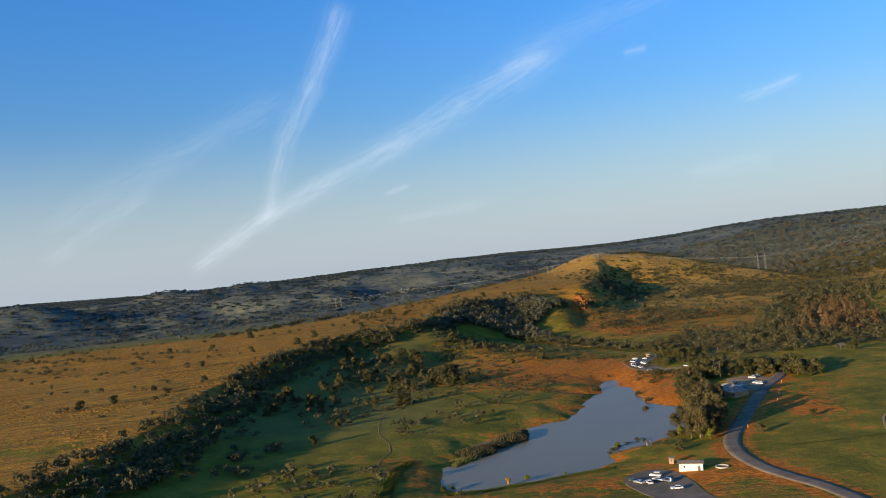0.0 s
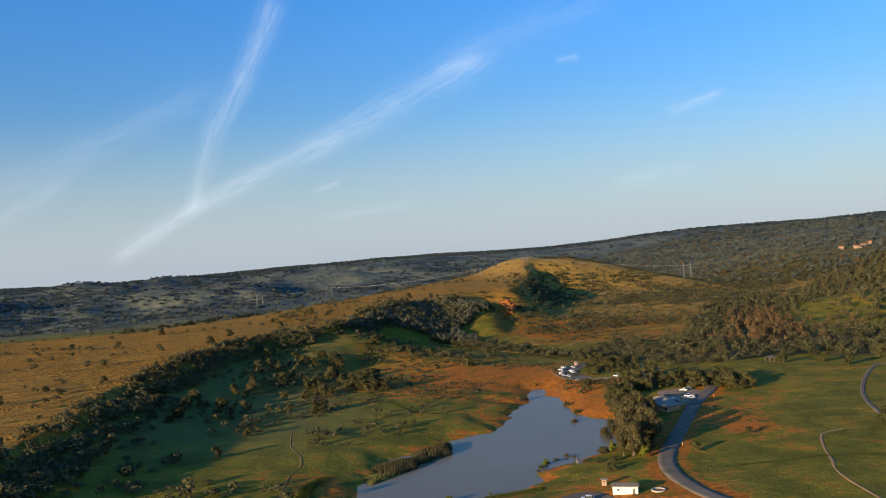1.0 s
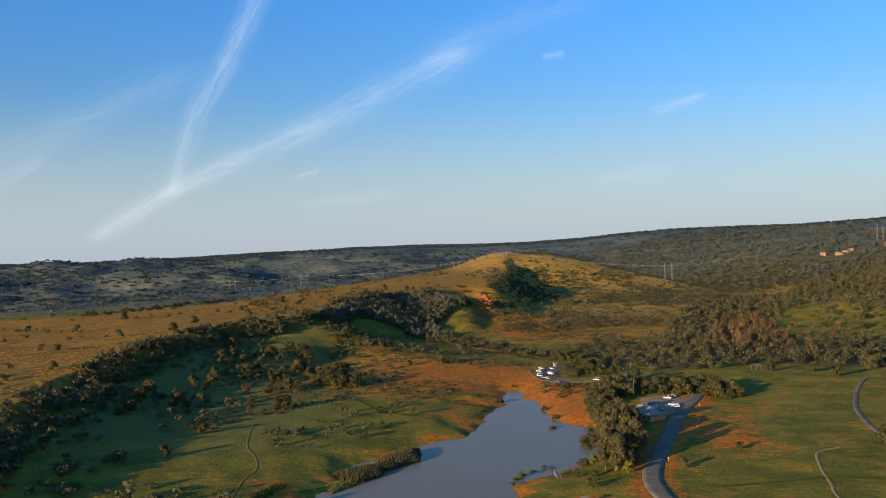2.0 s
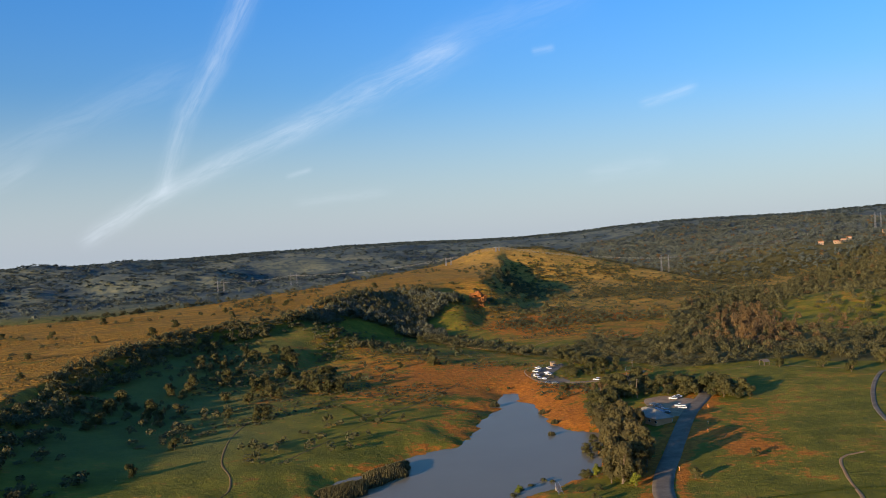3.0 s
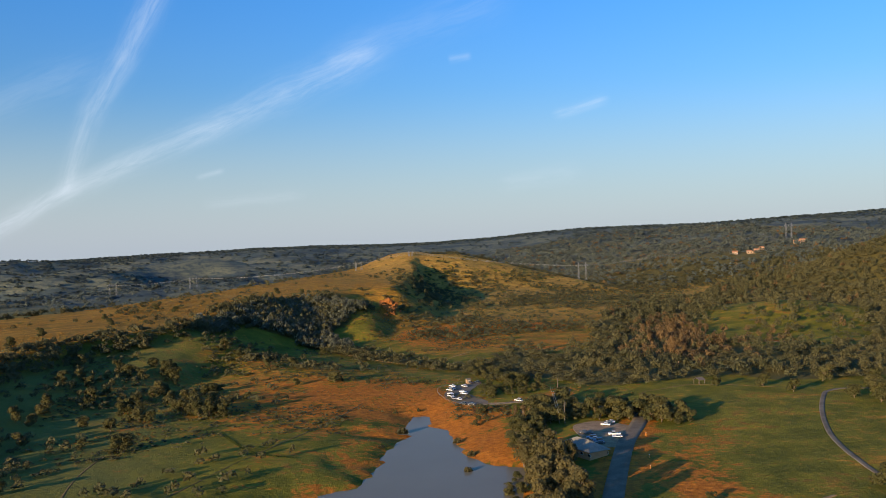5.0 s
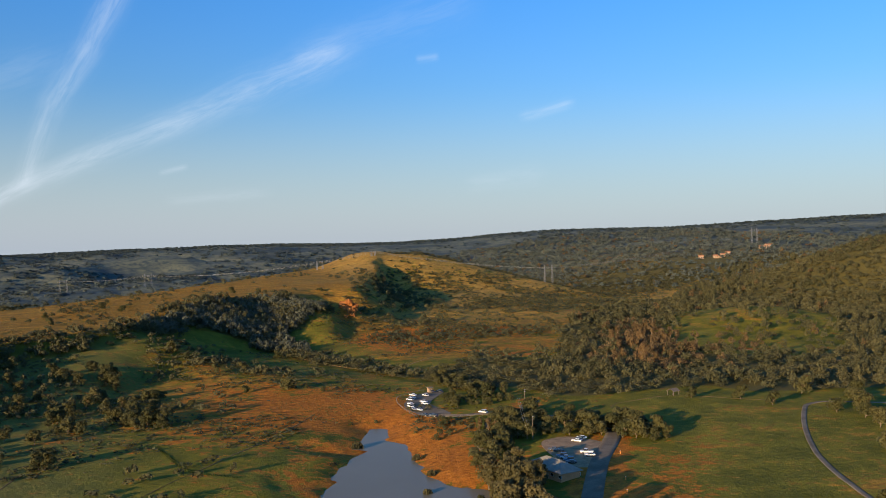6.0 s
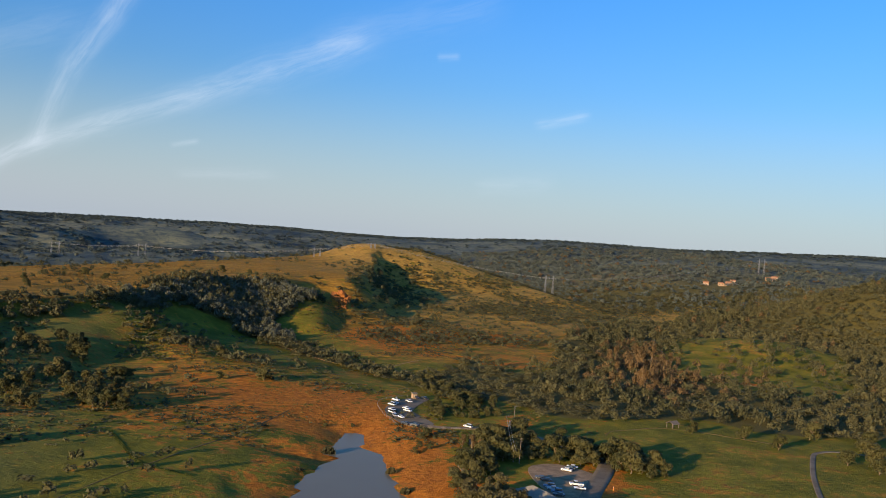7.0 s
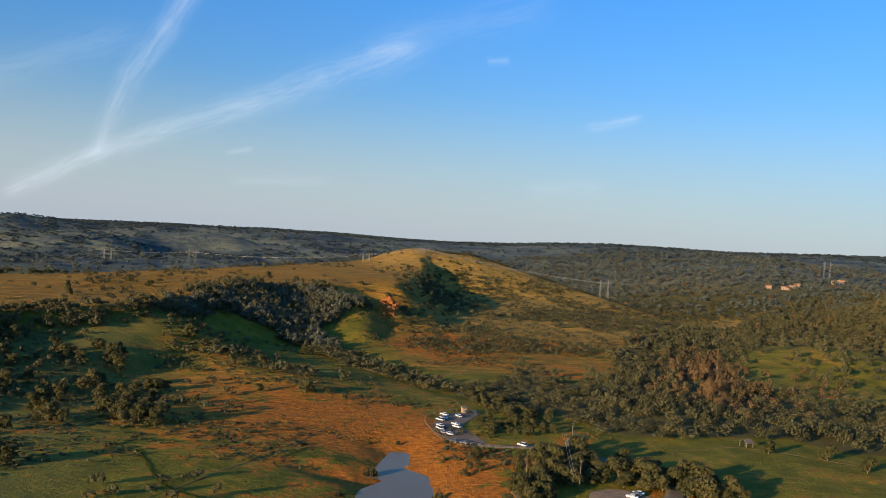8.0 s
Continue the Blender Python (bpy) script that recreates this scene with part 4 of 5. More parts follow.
x, y = throw(rng, 10000, 340, 1500, 1280, 2500, lambda x, y: np.clip(0.55 + 1.3 * fbm(x * 0.6, y, 130, 97), 0.04, 1) * ss(0, 80, y - np.interp(x, [330, 450, 530, 603, 720, 900], [1690, 1660, 1620, 1560, 1420, 1300])) * (np.abs(np.arctan2(x, y) - 0.1) < 0.85))
brown = rng.uniform(0, 1, len(x)) < 0.06
scatter("back_valley_woods", x[~brown], y[~brown], rng.uniform(5, 10, (~brown).sum()), rng.uniform(8, 13, (~brown).sum()), WOODS_HAZE, "woods in the valley behind the hill, tinted blue-grey for haze", 26, 0.17, 13)
scatter("rusty_back_woods", x[brown], y[brown], rng.uniform(5, 10, brown.sum()), rng.uniform(8, 13, brown.sum()), WOODS_RUST, "rusty brown trees in the valley behind the hill", 26, 0.15, 14)
# low brush on the meadow, the spur and the hillside
x, y = throw(rng, 26000, -60, 330, 560, 1120, lambda x, y: 0.55 * ss(0.44, 0.62, fbm(x, y, 38, 83) + 0.5) * ss(4, -8, inside_distance(x, y, MESA)) * ss(8, 22, -inside_distance(x, y, LAKE)) * (1 - wooded(x, y)) * ss(6, 0, inside_distance(x, y, WOOD_EDGE)) * near_things(x, y) * ss(210, 170, x - np.maximum(y - 800, 0)))
scatter("meadow_brush", x, y, rng.uniform(0.5, 1.6, len(x)), rng.uniform(1.2, 3.0, len(x)), WOODS, "low olive brush scattered over the dry meadow", 10, 0.30, 16)
# tall grey pines that fill the bowl under the rim
x, y = throw(rng, 2600, 15, 190, 920, 1140, lambda x, y: wooded(x, y) * ss(30, 0, inside_distance(x, y, WOOD_EDGE)) * ss(-4, -18, inside_distance(x, y, MESA)) * 0.7)
scatter("bowl_pines", x, y, rng.uniform(6, 12, len(x)), rng.uniform(6, 9, len(x)), LEAF_PINE, "tall dark grey pines filling the bowl under the rim", 90, 0.092, 12)


# ---- paint, metal and timber ----
WHITE = plain("white_paint", (0.80, 0.80, 0.78), 0.45, 0.06, 0.8, spec=0.5)
SILVER = plain("silver_paint", (0.50, 0.52, 0.54), 0.35, 0.06, 0.8, 0.4, 0.5)
DARK_PAINT = plain("dark_paint", (0.05, 0.06, 0.075), 0.3, 0.1, 0.8, spec=0.5)
BLUE_PAINT = plain("blue_paint", (0.10, 0.16, 0.26), 0.35, 0.1, 0.8, spec=0.5)
GLASS_DARK = plain("dark_glass", (0.02, 0.025, 0.03), 0.08, 0.1, 1.0, spec=0.6)
RUBBER = plain("tyre_rubber", (0.02, 0.02, 0.02), 0.9, 0.2, 3.0)
CHROME = plain("wheel_metal", (0.55, 0.55, 0.56), 0.35, 0.1, 3.0, 0.8)
LAMP_RED = plain("red_lens", (0.35, 0.02, 0.02), 0.3, 0.1)
LAMP_CLEAR = plain("clear_lens", (0.75, 0.75, 0.72), 0.2, 0.05)
SIDING = plain("white_siding", (0.78, 0.76, 0.72), 0.6, 0.08, 0.5)
ROOF_BROWN = plain("brown_roofing", (0.17, 0.15, 0.11), 0.9, 0.25, 0.6)
ROOF_BLUE = plain("weathered_metal_roof", (0.24, 0.22, 0.18), 0.85, 0.2, 0.5)
CLAY = plain("warm_stucco", (0.52, 0.28, 0.14), 0.9, 0.15, 0.6)
TIMBER = plain("weathered_timber", (0.17, 0.135, 0.105), 0.9, 0.3, 1.5)
GALVA = plain("galvanised_steel", (0.27, 0.28, 0.29), 0.5, 0.15, 0.4, 0.5)
CONCRETE = plain("grey_concrete", (0.38, 0.36, 0.33), 0.9, 0.2, 0.7)
REED = leafy("reed_stems", (0.055, 0.054, 0.026), (0.115, 0.10, 0.046), 0.2, "obj")
REED_GREEN = leafy("young_reeds", (0.11, 0.12, 0.03), (0.20, 0.20, 0.06), 0.2, "obj")
YELLOW_LEAF = leafy("yellow_leaves", (0.34, 0.17, 0.03), (0.50, 0.27, 0.05), 0.3, "obj")
ROCK = plain("red_rock", (0.30, 0.108, 0.026), 0.95, 0.35, 0.25)
ORANGE = plain("orange_plastic", (0.75, 0.28, 0.06), 0.6, 0.08)
WIRE = plain("aluminium_cable", (0.42, 0.42, 0.42), 0.5, 0.1, 1.0, 0.3)
HOUSE_WALL = plain("peach_stucco", (0.38, 0.26, 0.17), 0.9, 0.1, 0.3)
TILE = plain("clay_roof_tiles", (0.40, 0.19, 0.10), 0.9, 0.25, 0.4)


def box(bm, x0, x1, y0, y1, z0, z1, bevel=0.0, top=1.0, shift=0.0):
    """A box whose top is scaled by top and moved along y by shift, with rounded edges."""
    cx, cy = (x0 + x1) / 2, (y0 + y1) / 2
    v = []
    for z, k, s in ((z0, 1.0, 0.0), (z1, top, shift)):
        v += [bm.verts.new((cx + (x - cx) * k, cy + (y - cy) * k + s, z)) for x, y in ((x0, y0), (x1, y0), (x1, y1), (x0, y1))]
    f = [bm.faces.new([v[i] for i in q]) for q in ((3, 2, 1, 0), (4, 5, 6, 7), (0, 1, 5, 4), (1, 2, 6, 5), (2, 3, 7, 6), (3, 0, 4, 7))]
    if bevel:
        edges = list({e for q in f for e in q.edges})
        bmesh.ops.bevel(bm, geom=edges, offset=bevel, segments=2, affect="EDGES", profile=0.6)


def one(fn, *args, **kw):
    bm = bmesh.new()
    fn(bm, *args, **kw)
    return bm


def wheel(bm, x, y, z, r, w):
    geo = bmesh.ops.create_cone(bm, cap_ends=True, segments=14, radius1=r, radius2=r, depth=w)
    bmesh.ops.rotate(bm, verts=geo["verts"], matrix=Matrix.Rotation(math.pi / 2, 3, "Y"))
    bmesh.ops.translate(bm, verts=geo["verts"], vec=(x, y, z))


# ---- cars ----
def make_car(name, kind, paint, label):
    """A parked car along y, its wheels on z = 0."""
    car = tagged(new(name), label, "car")
    L, Wd, H = {"sedan": (4.6, 1.8, 1.45), "suv": (4.8, 1.95, 1.8), "pickup": (5.6, 2.0, 1.85)}[kind]
    bm = bmesh.new()
    box(bm, -Wd / 2, Wd / 2, -L / 2, L / 2, 0.32, 0.92 if kind != "pickup" else 1.05, 0.12)
    body = part("body", bm, paint, car)
    c0, c1 = {"sedan": (-1.45, 0.75), "suv": (-2.15, 0.85), "pickup": (-0.55, 1.25)}[kind]
    base = 0.90 if kind != "pickup" else 1.02
    bm = bmesh.new()
    box(bm, -Wd / 2 + 0.10, Wd / 2 - 0.10, c0, c1, base - 0.02, H - 0.06, 0.06, 0.84)
    part("window_band", bm, GLASS_DARK, car, "dark tinted windows")
    bm = bmesh.new()
    k = 0.80
    cx = (c0 + c1) / 2
    hl = (c1 - c0) / 2 * k
    box(bm, -(Wd / 2 - 0.10) * 0.86, (Wd / 2 - 0.10) * 0.86, cx - hl, cx + hl, H - 0.08, H, 0.035)
    part("roof", bm, paint, car)
    if kind == "pickup":
        bm = bmesh.new()
        box(bm, -Wd / 2 + 0.12, Wd / 2 - 0.12, -L / 2 + 0.15, c0 - 0.15, 1.03, 1.075, 0.01)
        part("truck_bed", bm, DARK_PAINT, car, "dark open load bed")
    for sx in (-1, 1):
        for sy in (-0.3, 0.31):
            w = part("wheel", one(wheel, sx * (Wd / 2 - 0.1), sy * L, 0.34, 0.34, 0.24), RUBBER, car, "black tyre")
            part("rim", one(wheel, sx * (Wd / 2 - 0.08), sy * L, 0.34, 0.2, 0.26), CHROME, w, "metal wheel rim")
        part("headlight", one(box, sx * Wd * 0.36 - 0.2, sx * Wd * 0.36 + 0.2, L / 2 - 0.06, L / 2 + 0.015, 0.62, 0.78, 0.03), LAMP_CLEAR, car, "clear headlight")
        part("tail_light", one(box, sx * Wd * 0.40 - 0.13, sx * Wd * 0.40 + 0.13, -L / 2 - 0.015, -L / 2 + 0.06, 0.65, 0.85, 0.03), LAMP_RED, car, "red tail light")
    return car


CARS = {
    "white_suv": make_car("parked_car", "suv", WHITE, "white sport utility car parked on asphalt"),
    "white": make_car("parked_car", "sedan", WHITE, "white sedan parked on the car park"),
    "silver": make_car("parked_car", "sedan", SILVER, "silver sedan parked on asphalt"),
    "dark": make_car("parked_car", "sedan", DARK_PAINT, "dark sedan parked on the car park"),
    "blue": make_car("parked_car", "suv", BLUE_PAINT, "blue-grey sport utility car parked on gravel"),
    "pickup": make_car("pickup_truck", "pickup", WHITE, "white pickup truck parked on gravel"),
}
PARKED = [
    # near car park
    ("white_suv", 93, 347, 58), ("white", 87.5, 337, 8), ("silver", 92.0, 340.0, 43), ("blue", 95, 337, 38), ("dark", 82.5, 342, 28), ("silver", 84, 338.5, 33), ("white", 95, 325, 88),
    # looped car park
    ("white", 176, 689, 38), ("white_suv", 171, 677, 36), ("silver", 173.5, 681, 33), ("white", 183, 686, 18), ("white", 168, 664, 23), ("white_suv", 166.5, 659, 18), ("silver", 166.5, 652, -2),
    ("white", 176.5, 667, 38), ("white", 176, 662, 36), ("white", 169, 649, 18), ("dark", 168.5, 637, 38), ("dark", 172, 633, 48), ("dark", 190, 697, 18), ("dark", 195, 697, 23), ("white_suv", 198, 626, 38),
    # beside the park building
    ("white", 215, 547, 50), ("dark", 218, 550, 52), ("white", 220, 552, 55), ("pickup", 210, 527, 75), ("white", 209, 522, 75),
    ("dark", 199, 537, 60), ("dark", 200, 534, 60), ("blue", 198, 526, 70), ("silver", 198, 523, 70), ("blue", 198, 519, 70), ("dark", 197, 515, 70),
]
seen = set()
for key, x, y, turn in PARKED:
    m = pose(x, y, land1(x, y) + 0.24, 0, 0, turn)
    if key in seen:
        car = copy_thing(CARS[key], m)
    else:
        seen.add(key)
        car = CARS[key]
        car.matrix_basis = m
    car["group"] = "parked cars"


# ---- buildings ----
def gable(bm, x0, x1, y0, y1, z0, z1, over=0.5, thick=0.18):
    """A gabled roof shell with its ridge along x."""
    ym = (y0 + y1) / 2
    x0, x1, y0, y1 = x0 - over, x1 + over, y0 - over, y1 + over
    a = [(y0, z0), (ym, z1), (y1, z0), (y1, z0 + thick), (ym, z1 + thick), (y0, z0 + thick)]
    r = [[bm.verts.new((x, y, z)) for y, z in a] for x in (x0, x1)]
    for k in range(6):
        bm.faces.new((r[0][k], r[0][(k + 1) % 6], r[1][(k + 1) % 6], r[1][k]))
    for q, sgn in ((r[0], 1), (r[1], -1)):
        bm.faces.new([q[0], q[1], q[4], q[5]][::sgn])
        bm.faces.new([q[1], q[2], q[3], q[4]][::sgn])
    bmesh.ops.recalc_face_normals(bm, faces=bm.faces[:])


def hip(bm, x0, x1, y0, y1, z0, z1, over=0.9, run=0.3, thick=0.2):
    """A hipped roof with its ridge along x."""
    ym, inset = (y0 + y1) / 2, (x1 - x0) * run
    for dz, flip in ((0.0, True), (thick, False)):
        e = [bm.verts.new(p) for p in ((x0 - over, y0 - over, z0 + dz), (x1 + over, y0 - over, z0 + dz), (x1 + over, y1 + over, z0 + dz), (x0 - over, y1 + over, z0 + dz))]
        a, b = bm.verts.new((x0 + inset, ym, z1 + dz)), bm.verts.new((x1 - inset, ym, z1 + dz))
        for f in ((e[0], e[1], b, a), (e[1], e[2], b), (e[2], e[3], a, b), (e[3], e[0], a)):
            bm.faces.new(f[::-1] if flip else f)
        if flip:
            low = e
        else:
            for k in range(4):
                bm.faces.new((low[k], low[(k + 1) % 4], e[(k + 1) % 4], e[k]))
    bmesh.ops.recalc_face_normals(bm, faces=bm.faces[:])


def wall_with_top(bm, x0, x1, y0, y1, z0, z1, ridge=0.0):
    """Four walls, the two ends rising to a gable."""
    t = 0.2
    box(bm, x0, x1, y0, y0 + t, z0, z1)
    box(bm, x0, x1, y1 - t, y1, z0, z1)
    for x in (x0, x1 - t):
        box(bm, x, x + t, y0 + t + 0.003, y1 - t - 0.003, z0, z1)
        if ridge:
            ym = (y0 + y1) / 2
            a = [bm.verts.new((x + dx, y, z)) for dx in (0, t) for y, z in ((y0 + 0.05, z1), (y1 - 0.05, z1), (ym, z1 + ridge))]
            bm.faces.new(a[:3][::-1])
            bm.faces.new(a[3:])
            bm.faces.new((a[0], a[1], a[4], a[3]))
            bm.faces.new((a[1], a[2], a[5], a[4]))
            bm.faces.new((a[2], a[0], a[3], a[5]))


def house(name, x, y, turn, L, B, H, R, wallm, roofm, label, windows=(), doors=(), kind="gable", sink=0.6, category="building"):
    h = tagged(new(name), label, category)
    h.matrix_basis = pose(x, y, land1(x, y) + 0.1, 0, 0, turn)
    part("wall", one(wall_with_top, -L / 2, L / 2, -B / 2, B / 2, -sink, H, R if kind == "gable" else 0.0), wallm, h)
    if kind == "gable":
        part("roof", one(gable, -L / 2, L / 2, -B / 2, B / 2, H, H + R), roofm, h, "low gabled roof")
    else:
        part("roof", one(hip, -L / 2, L / 2, -B / 2, B / 2, H, H + R), roofm, h, "hipped weathered roof")
    for u, side, w, z0, z1 in windows:
        s = -B / 2 if side < 0 else B / 2
        win = part("window", one(box, u - w / 2, u + w / 2, s - 0.06, s + 0.06, z0, z1, 0.01), WHITE, h, "white window frame")
        part("pane", one(box, u - w / 2 + 0.08, u + w / 2 - 0.08, s - 0.075, s + 0.075, z0 + 0.08, z1 - 0.08), GLASS_DARK, win, "dark glass")
    for u, side, w, top in doors:
        s = -B / 2 if side < 0 else B / 2
        d = part("door", one(box, u - w / 2, u + w / 2, s - 0.05, s + 0.05, -0.05, top, 0.01), TIMBER, h, "brown door")
        part("door_handle", one(box, u + w / 2 - 0.2, u + w / 2 - 0.1, s - 0.12, s + 0.12, 0.95, 1.05, 0.01), CHROME, d)
    return h


# long white shed beside the near car park, seen on its lit side
house("storage_building", 109, 350, -20, 9.5, 4.6, 2.9, 0.7, SIDING, ROOF_BROWN, "long white storage building with a brown roof", [(-2.6, -1, 0.9, 1.2, 2.0)], [(3.2, -1, 1.0, 2.05)])
house("kiosk", 105, 364, -20, 1.9, 1.7, 2.3, 0.4, HOUSE_WALL, ROOF_BROWN, "small pale kiosk beside the car park", [(0.0, -1, 0.9, 1.1, 1.9)], [])
house("park_building", 184.5, 505, 105, 21, 9.5, 3.0, 3.4, CLAY, ROOF_BLUE, "park building with warm walls and a weathered pale grey roof", [(k * 5.0, sd, 1.8, 1.0, 2.2) for k in (-2, -1, 1, 2) for sd in (-1, 1)], [(0.0, -1, 1.6, 2.1), (0.0, 1, 1.6, 2.1)], "hip")
house("entrance_kiosk", 189, 698, 10, 2.4, 2.4, 2.6, 0.6, HOUSE_WALL, ROOF_BROWN, "small pale kiosk at the looped car park", [(0.0, -1, 0.9, 1.1, 1.9)], [])


def shelter(x, y, turn):
    s = tagged(new("picnic_shelter"), "open picnic shelter with a weathered grey roof", "shelter")
    s.matrix_basis = pose(x, y, land1(x, y), 0, 0, turn)
    part("roof", one(gable, -2.6, 2.6, -2.2, 2.2, 2.3, 3.7, 0.3), TIMBER, s, "weathered grey gabled roof")
    for px in (-2.4, 2.4):
        for py in (-2.0, 2.0):
            part("post", one(box, px - 0.12, px + 0.12, py - 0.12, py + 0.12, -0.4, 2.45, 0.02), TIMBER, s)
    part("table", one(box, -0.9, 0.9, -0.4, 0.4, 0.70, 0.76, 0.02), TIMBER, s)
    part("table_frame", one(box, -0.6, 0.6, -0.1, 0.1, -0.1, 0.72, 0.02, 0.7), TIMBER, s)


shelter(315, 627, 20)

# houses high on the far slope
for k, (x, y, turn, L) in enumerate([(1007, 1584, -20, 18), (1023, 1587, -15, 14), (981, 1597, -30, 12), (1145, 1633, -20, 16), (1162, 1639, -10, 12), (1053, 1617, -20, 10), (1004, 1204, -30, 18), (1000, 1184, -35, 14)]):
    house("hillside_house", x, y, turn, L * 0.8, 9, 4.2, 2.0, HOUSE_WALL, TILE, "peach stucco house with a clay roof on the wooded slope", [(u, -1, 1.6, 1.0, 2.6) for u in (-L * 0.3, 0.0, L * 0.3)], [(L * 0.15, -1, 1.0, 2.1)], sink=4.0, category="house")["group"] = "houses on the far slope"


# ---- power line ----
def pylon(name, x, y, turn, H, gap):
    """Two slender lattice masts joined by a cross-arm."""
    p = tagged(new(name), "grey steel power pylon of two lattice masts", "pylon")
    p.matrix_basis = pose(x, y, land1(x, y) - 0.5, 0, 0, turn)
    for s in (-1, 1):
        bm = bmesh.new()
        for dx, dy in ((-1, -1), (1, -1), (1, 1), (-1, 1)):
            frustum(bm, (s * gap / 2 + dx * 1.3, dy * 1.3, 0), (s * gap / 2 + dx * 0.45, dy * 0.45, H), 0.2, 0.15, 4)
        steps = 9
        for k in range(steps):
            z0, z1 = H * k / steps, H * (k + 1) / steps
            w0, w1 = 1.3 - 0.85 * k / steps, 1.3 - 0.85 * (k + 1) / steps
            for side in range(4):
                c = [(-1, -1), (1, -1), (1, 1), (-1, 1)]
                (ax, ay), (bx, by) = c[side], c[(side + 1) % 4]
                if k % 2:
                    (ax, ay), (bx, by) = (bx, by), (ax, ay)
                frustum(bm, (s * gap / 2 + ax * w0, ay * w0, z0), (s * gap / 2 + bx * w1, by * w1, z1), 0.1, 0.1, 3)
        part("mast", bm, GALVA, p)
    part("cross_arm", one(box, -gap / 2 - 5, gap / 2 + 5, -0.25, 0.25, H * 0.87, H * 0.88, 0.03), GALVA, p)
    for q in (-1, 0, 1):
        part("insulator", one(frustum, (q * (gap / 2 + 3.5), 0, H * 0.86), (q * (gap / 2 + 3.5), 0, H * 0.80), 0.25, 0.25, 6), CONCRETE, p, "grey insulator string")
    return p


def wire(a, b, sag, r=0.055):
    """A hanging cable between two points."""
    me = bpy.data.curves.new("power_cable", "CURVE")
    me.dimensions, me.bevel_depth, me.bevel_resolution = "3D", r, 1
    sp = me.splines.new("POLY")
    n = 26
    sp.points.add(n - 1)
    for k in range(n):
        t = k / (n - 1)
        p = Vector(a).lerp(Vector(b), t)
        sp.points[k].co = (p.x, p.y, p.z - sag * 4 * t * (1 - t), 1)
    me.materials.append(WIRE)
    return tagged(new("power_cable", me), "thin pale power cable hanging between pylons", "cable", "power cables")


PYLONS = [(-160, 1880, 22, 12), (-14, 1862, 24, 12), (256, 1560, 15, 9), (338, 1535, 9, 6), (606, 1457, 29, 14), (1172, 1694, 32, 15)]
tops = []
for x, y, H, gap in PYLONS:
    pylon("power_pylon", x, y, 0 if x < 600 else 10, H, gap)["group"] = "power pylons"
    tops.append((x, y, land1(x, y) + H * 0.8, gap))
for a, b in zip(tops, tops[1:]):
    for q in (-1, 0, 1):
        wire((a[0] + q * (a[3] / 2 + 3.5), a[1], a[2]), (b[0] + q * (b[3] / 2 + 3.5), b[1], b[2]), 0.018 * math.hypot(a[0] - b[0], a[1] - b[1]))


def utility_pole(x, y, H=11.0):
    p = tagged(new("utility_pole"), "weathered wooden utility pole with cross-arms", "utility pole", "utility poles")
    p.matrix_basis = pose(x, y, land1(x, y), 0, 0, 40)
    part("pole", one(frustum, (0, 0, -0.6), (0, 0, H), 0.2, 0.14, 8), TIMBER, p)
    for z in (H - 0.6, H - 1.7):
        part("cross_arm", one(box, -1.2, 1.2, -0.2, -0.08, z, z + 0.14, 0.01), TIMBER, p)
        for u in (-1.0, -0.4, 0.4, 1.0):
            part("insulator", one(frustum, (u, -0.14, z + 0.14), (u, -0.14, z + 0.34), 0.06, 0.04, 6), CONCRETE, p, "small insulator")


utility_pole(199, 560)
utility_pole(221, 623, 12.0)
for u in (-1.0, 1.0):
    a = Vector((187 + u * 0.77, 537 + u * 0.64, land1(199, 560) + 10.8))
    b = Vector((208 + u * 0.77, 600 + u * 0.64, land1(221, 623) + 11.8))
    wire(a, b, 1.2, 0.03)


# ---- shore and dam ----
def reeds(name, cx, cy, rx, ry, turn, count, height, mat, label, seed):
    """A bed of upright stems standing in shallow water."""
    r = np.random.default_rng(seed)
    a, q = r.uniform(0, 6.28, count), np.sqrt(r.uniform(0, 1, count))
    edge = 1 + 0.25 * np.sin(3 * a + seed) + 0.15 * np.sin(7 * a)
    u, v = rx * q * np.cos(a) * edge, ry * q * np.sin(a) * edge
    c, s = math.cos(radians(turn)), math.sin(radians(turn))
    x, y = cx + u * c - v * s, cy + u * s + v * c
    z = np.minimum(land(x, y), 0.0) - 0.2
    h = height * r.uniform(0.6, 1.15, count) * (1.05 - 0.5 * q ** 3)
    w = r.uniform(0.14, 0.34, count)
    b = r.uniform(0, 3.14, count)
    lean = r.normal(0, 0.35, (count, 2))
    base, top = np.stack([x, y, z], 1), np.stack([x + lean[:, 0], y + lean[:, 1], np.maximum(z, -0.3) + h], 1)
    d = np.stack([np.cos(b) * w, np.sin(b) * w, 0 * w], 1)
    co = np.stack([base - d, base + d, top + d * 0.6, top - d * 0.6], 1)
    return tagged(quads_object(name, co, mat), label, "reeds", kind="stuff")


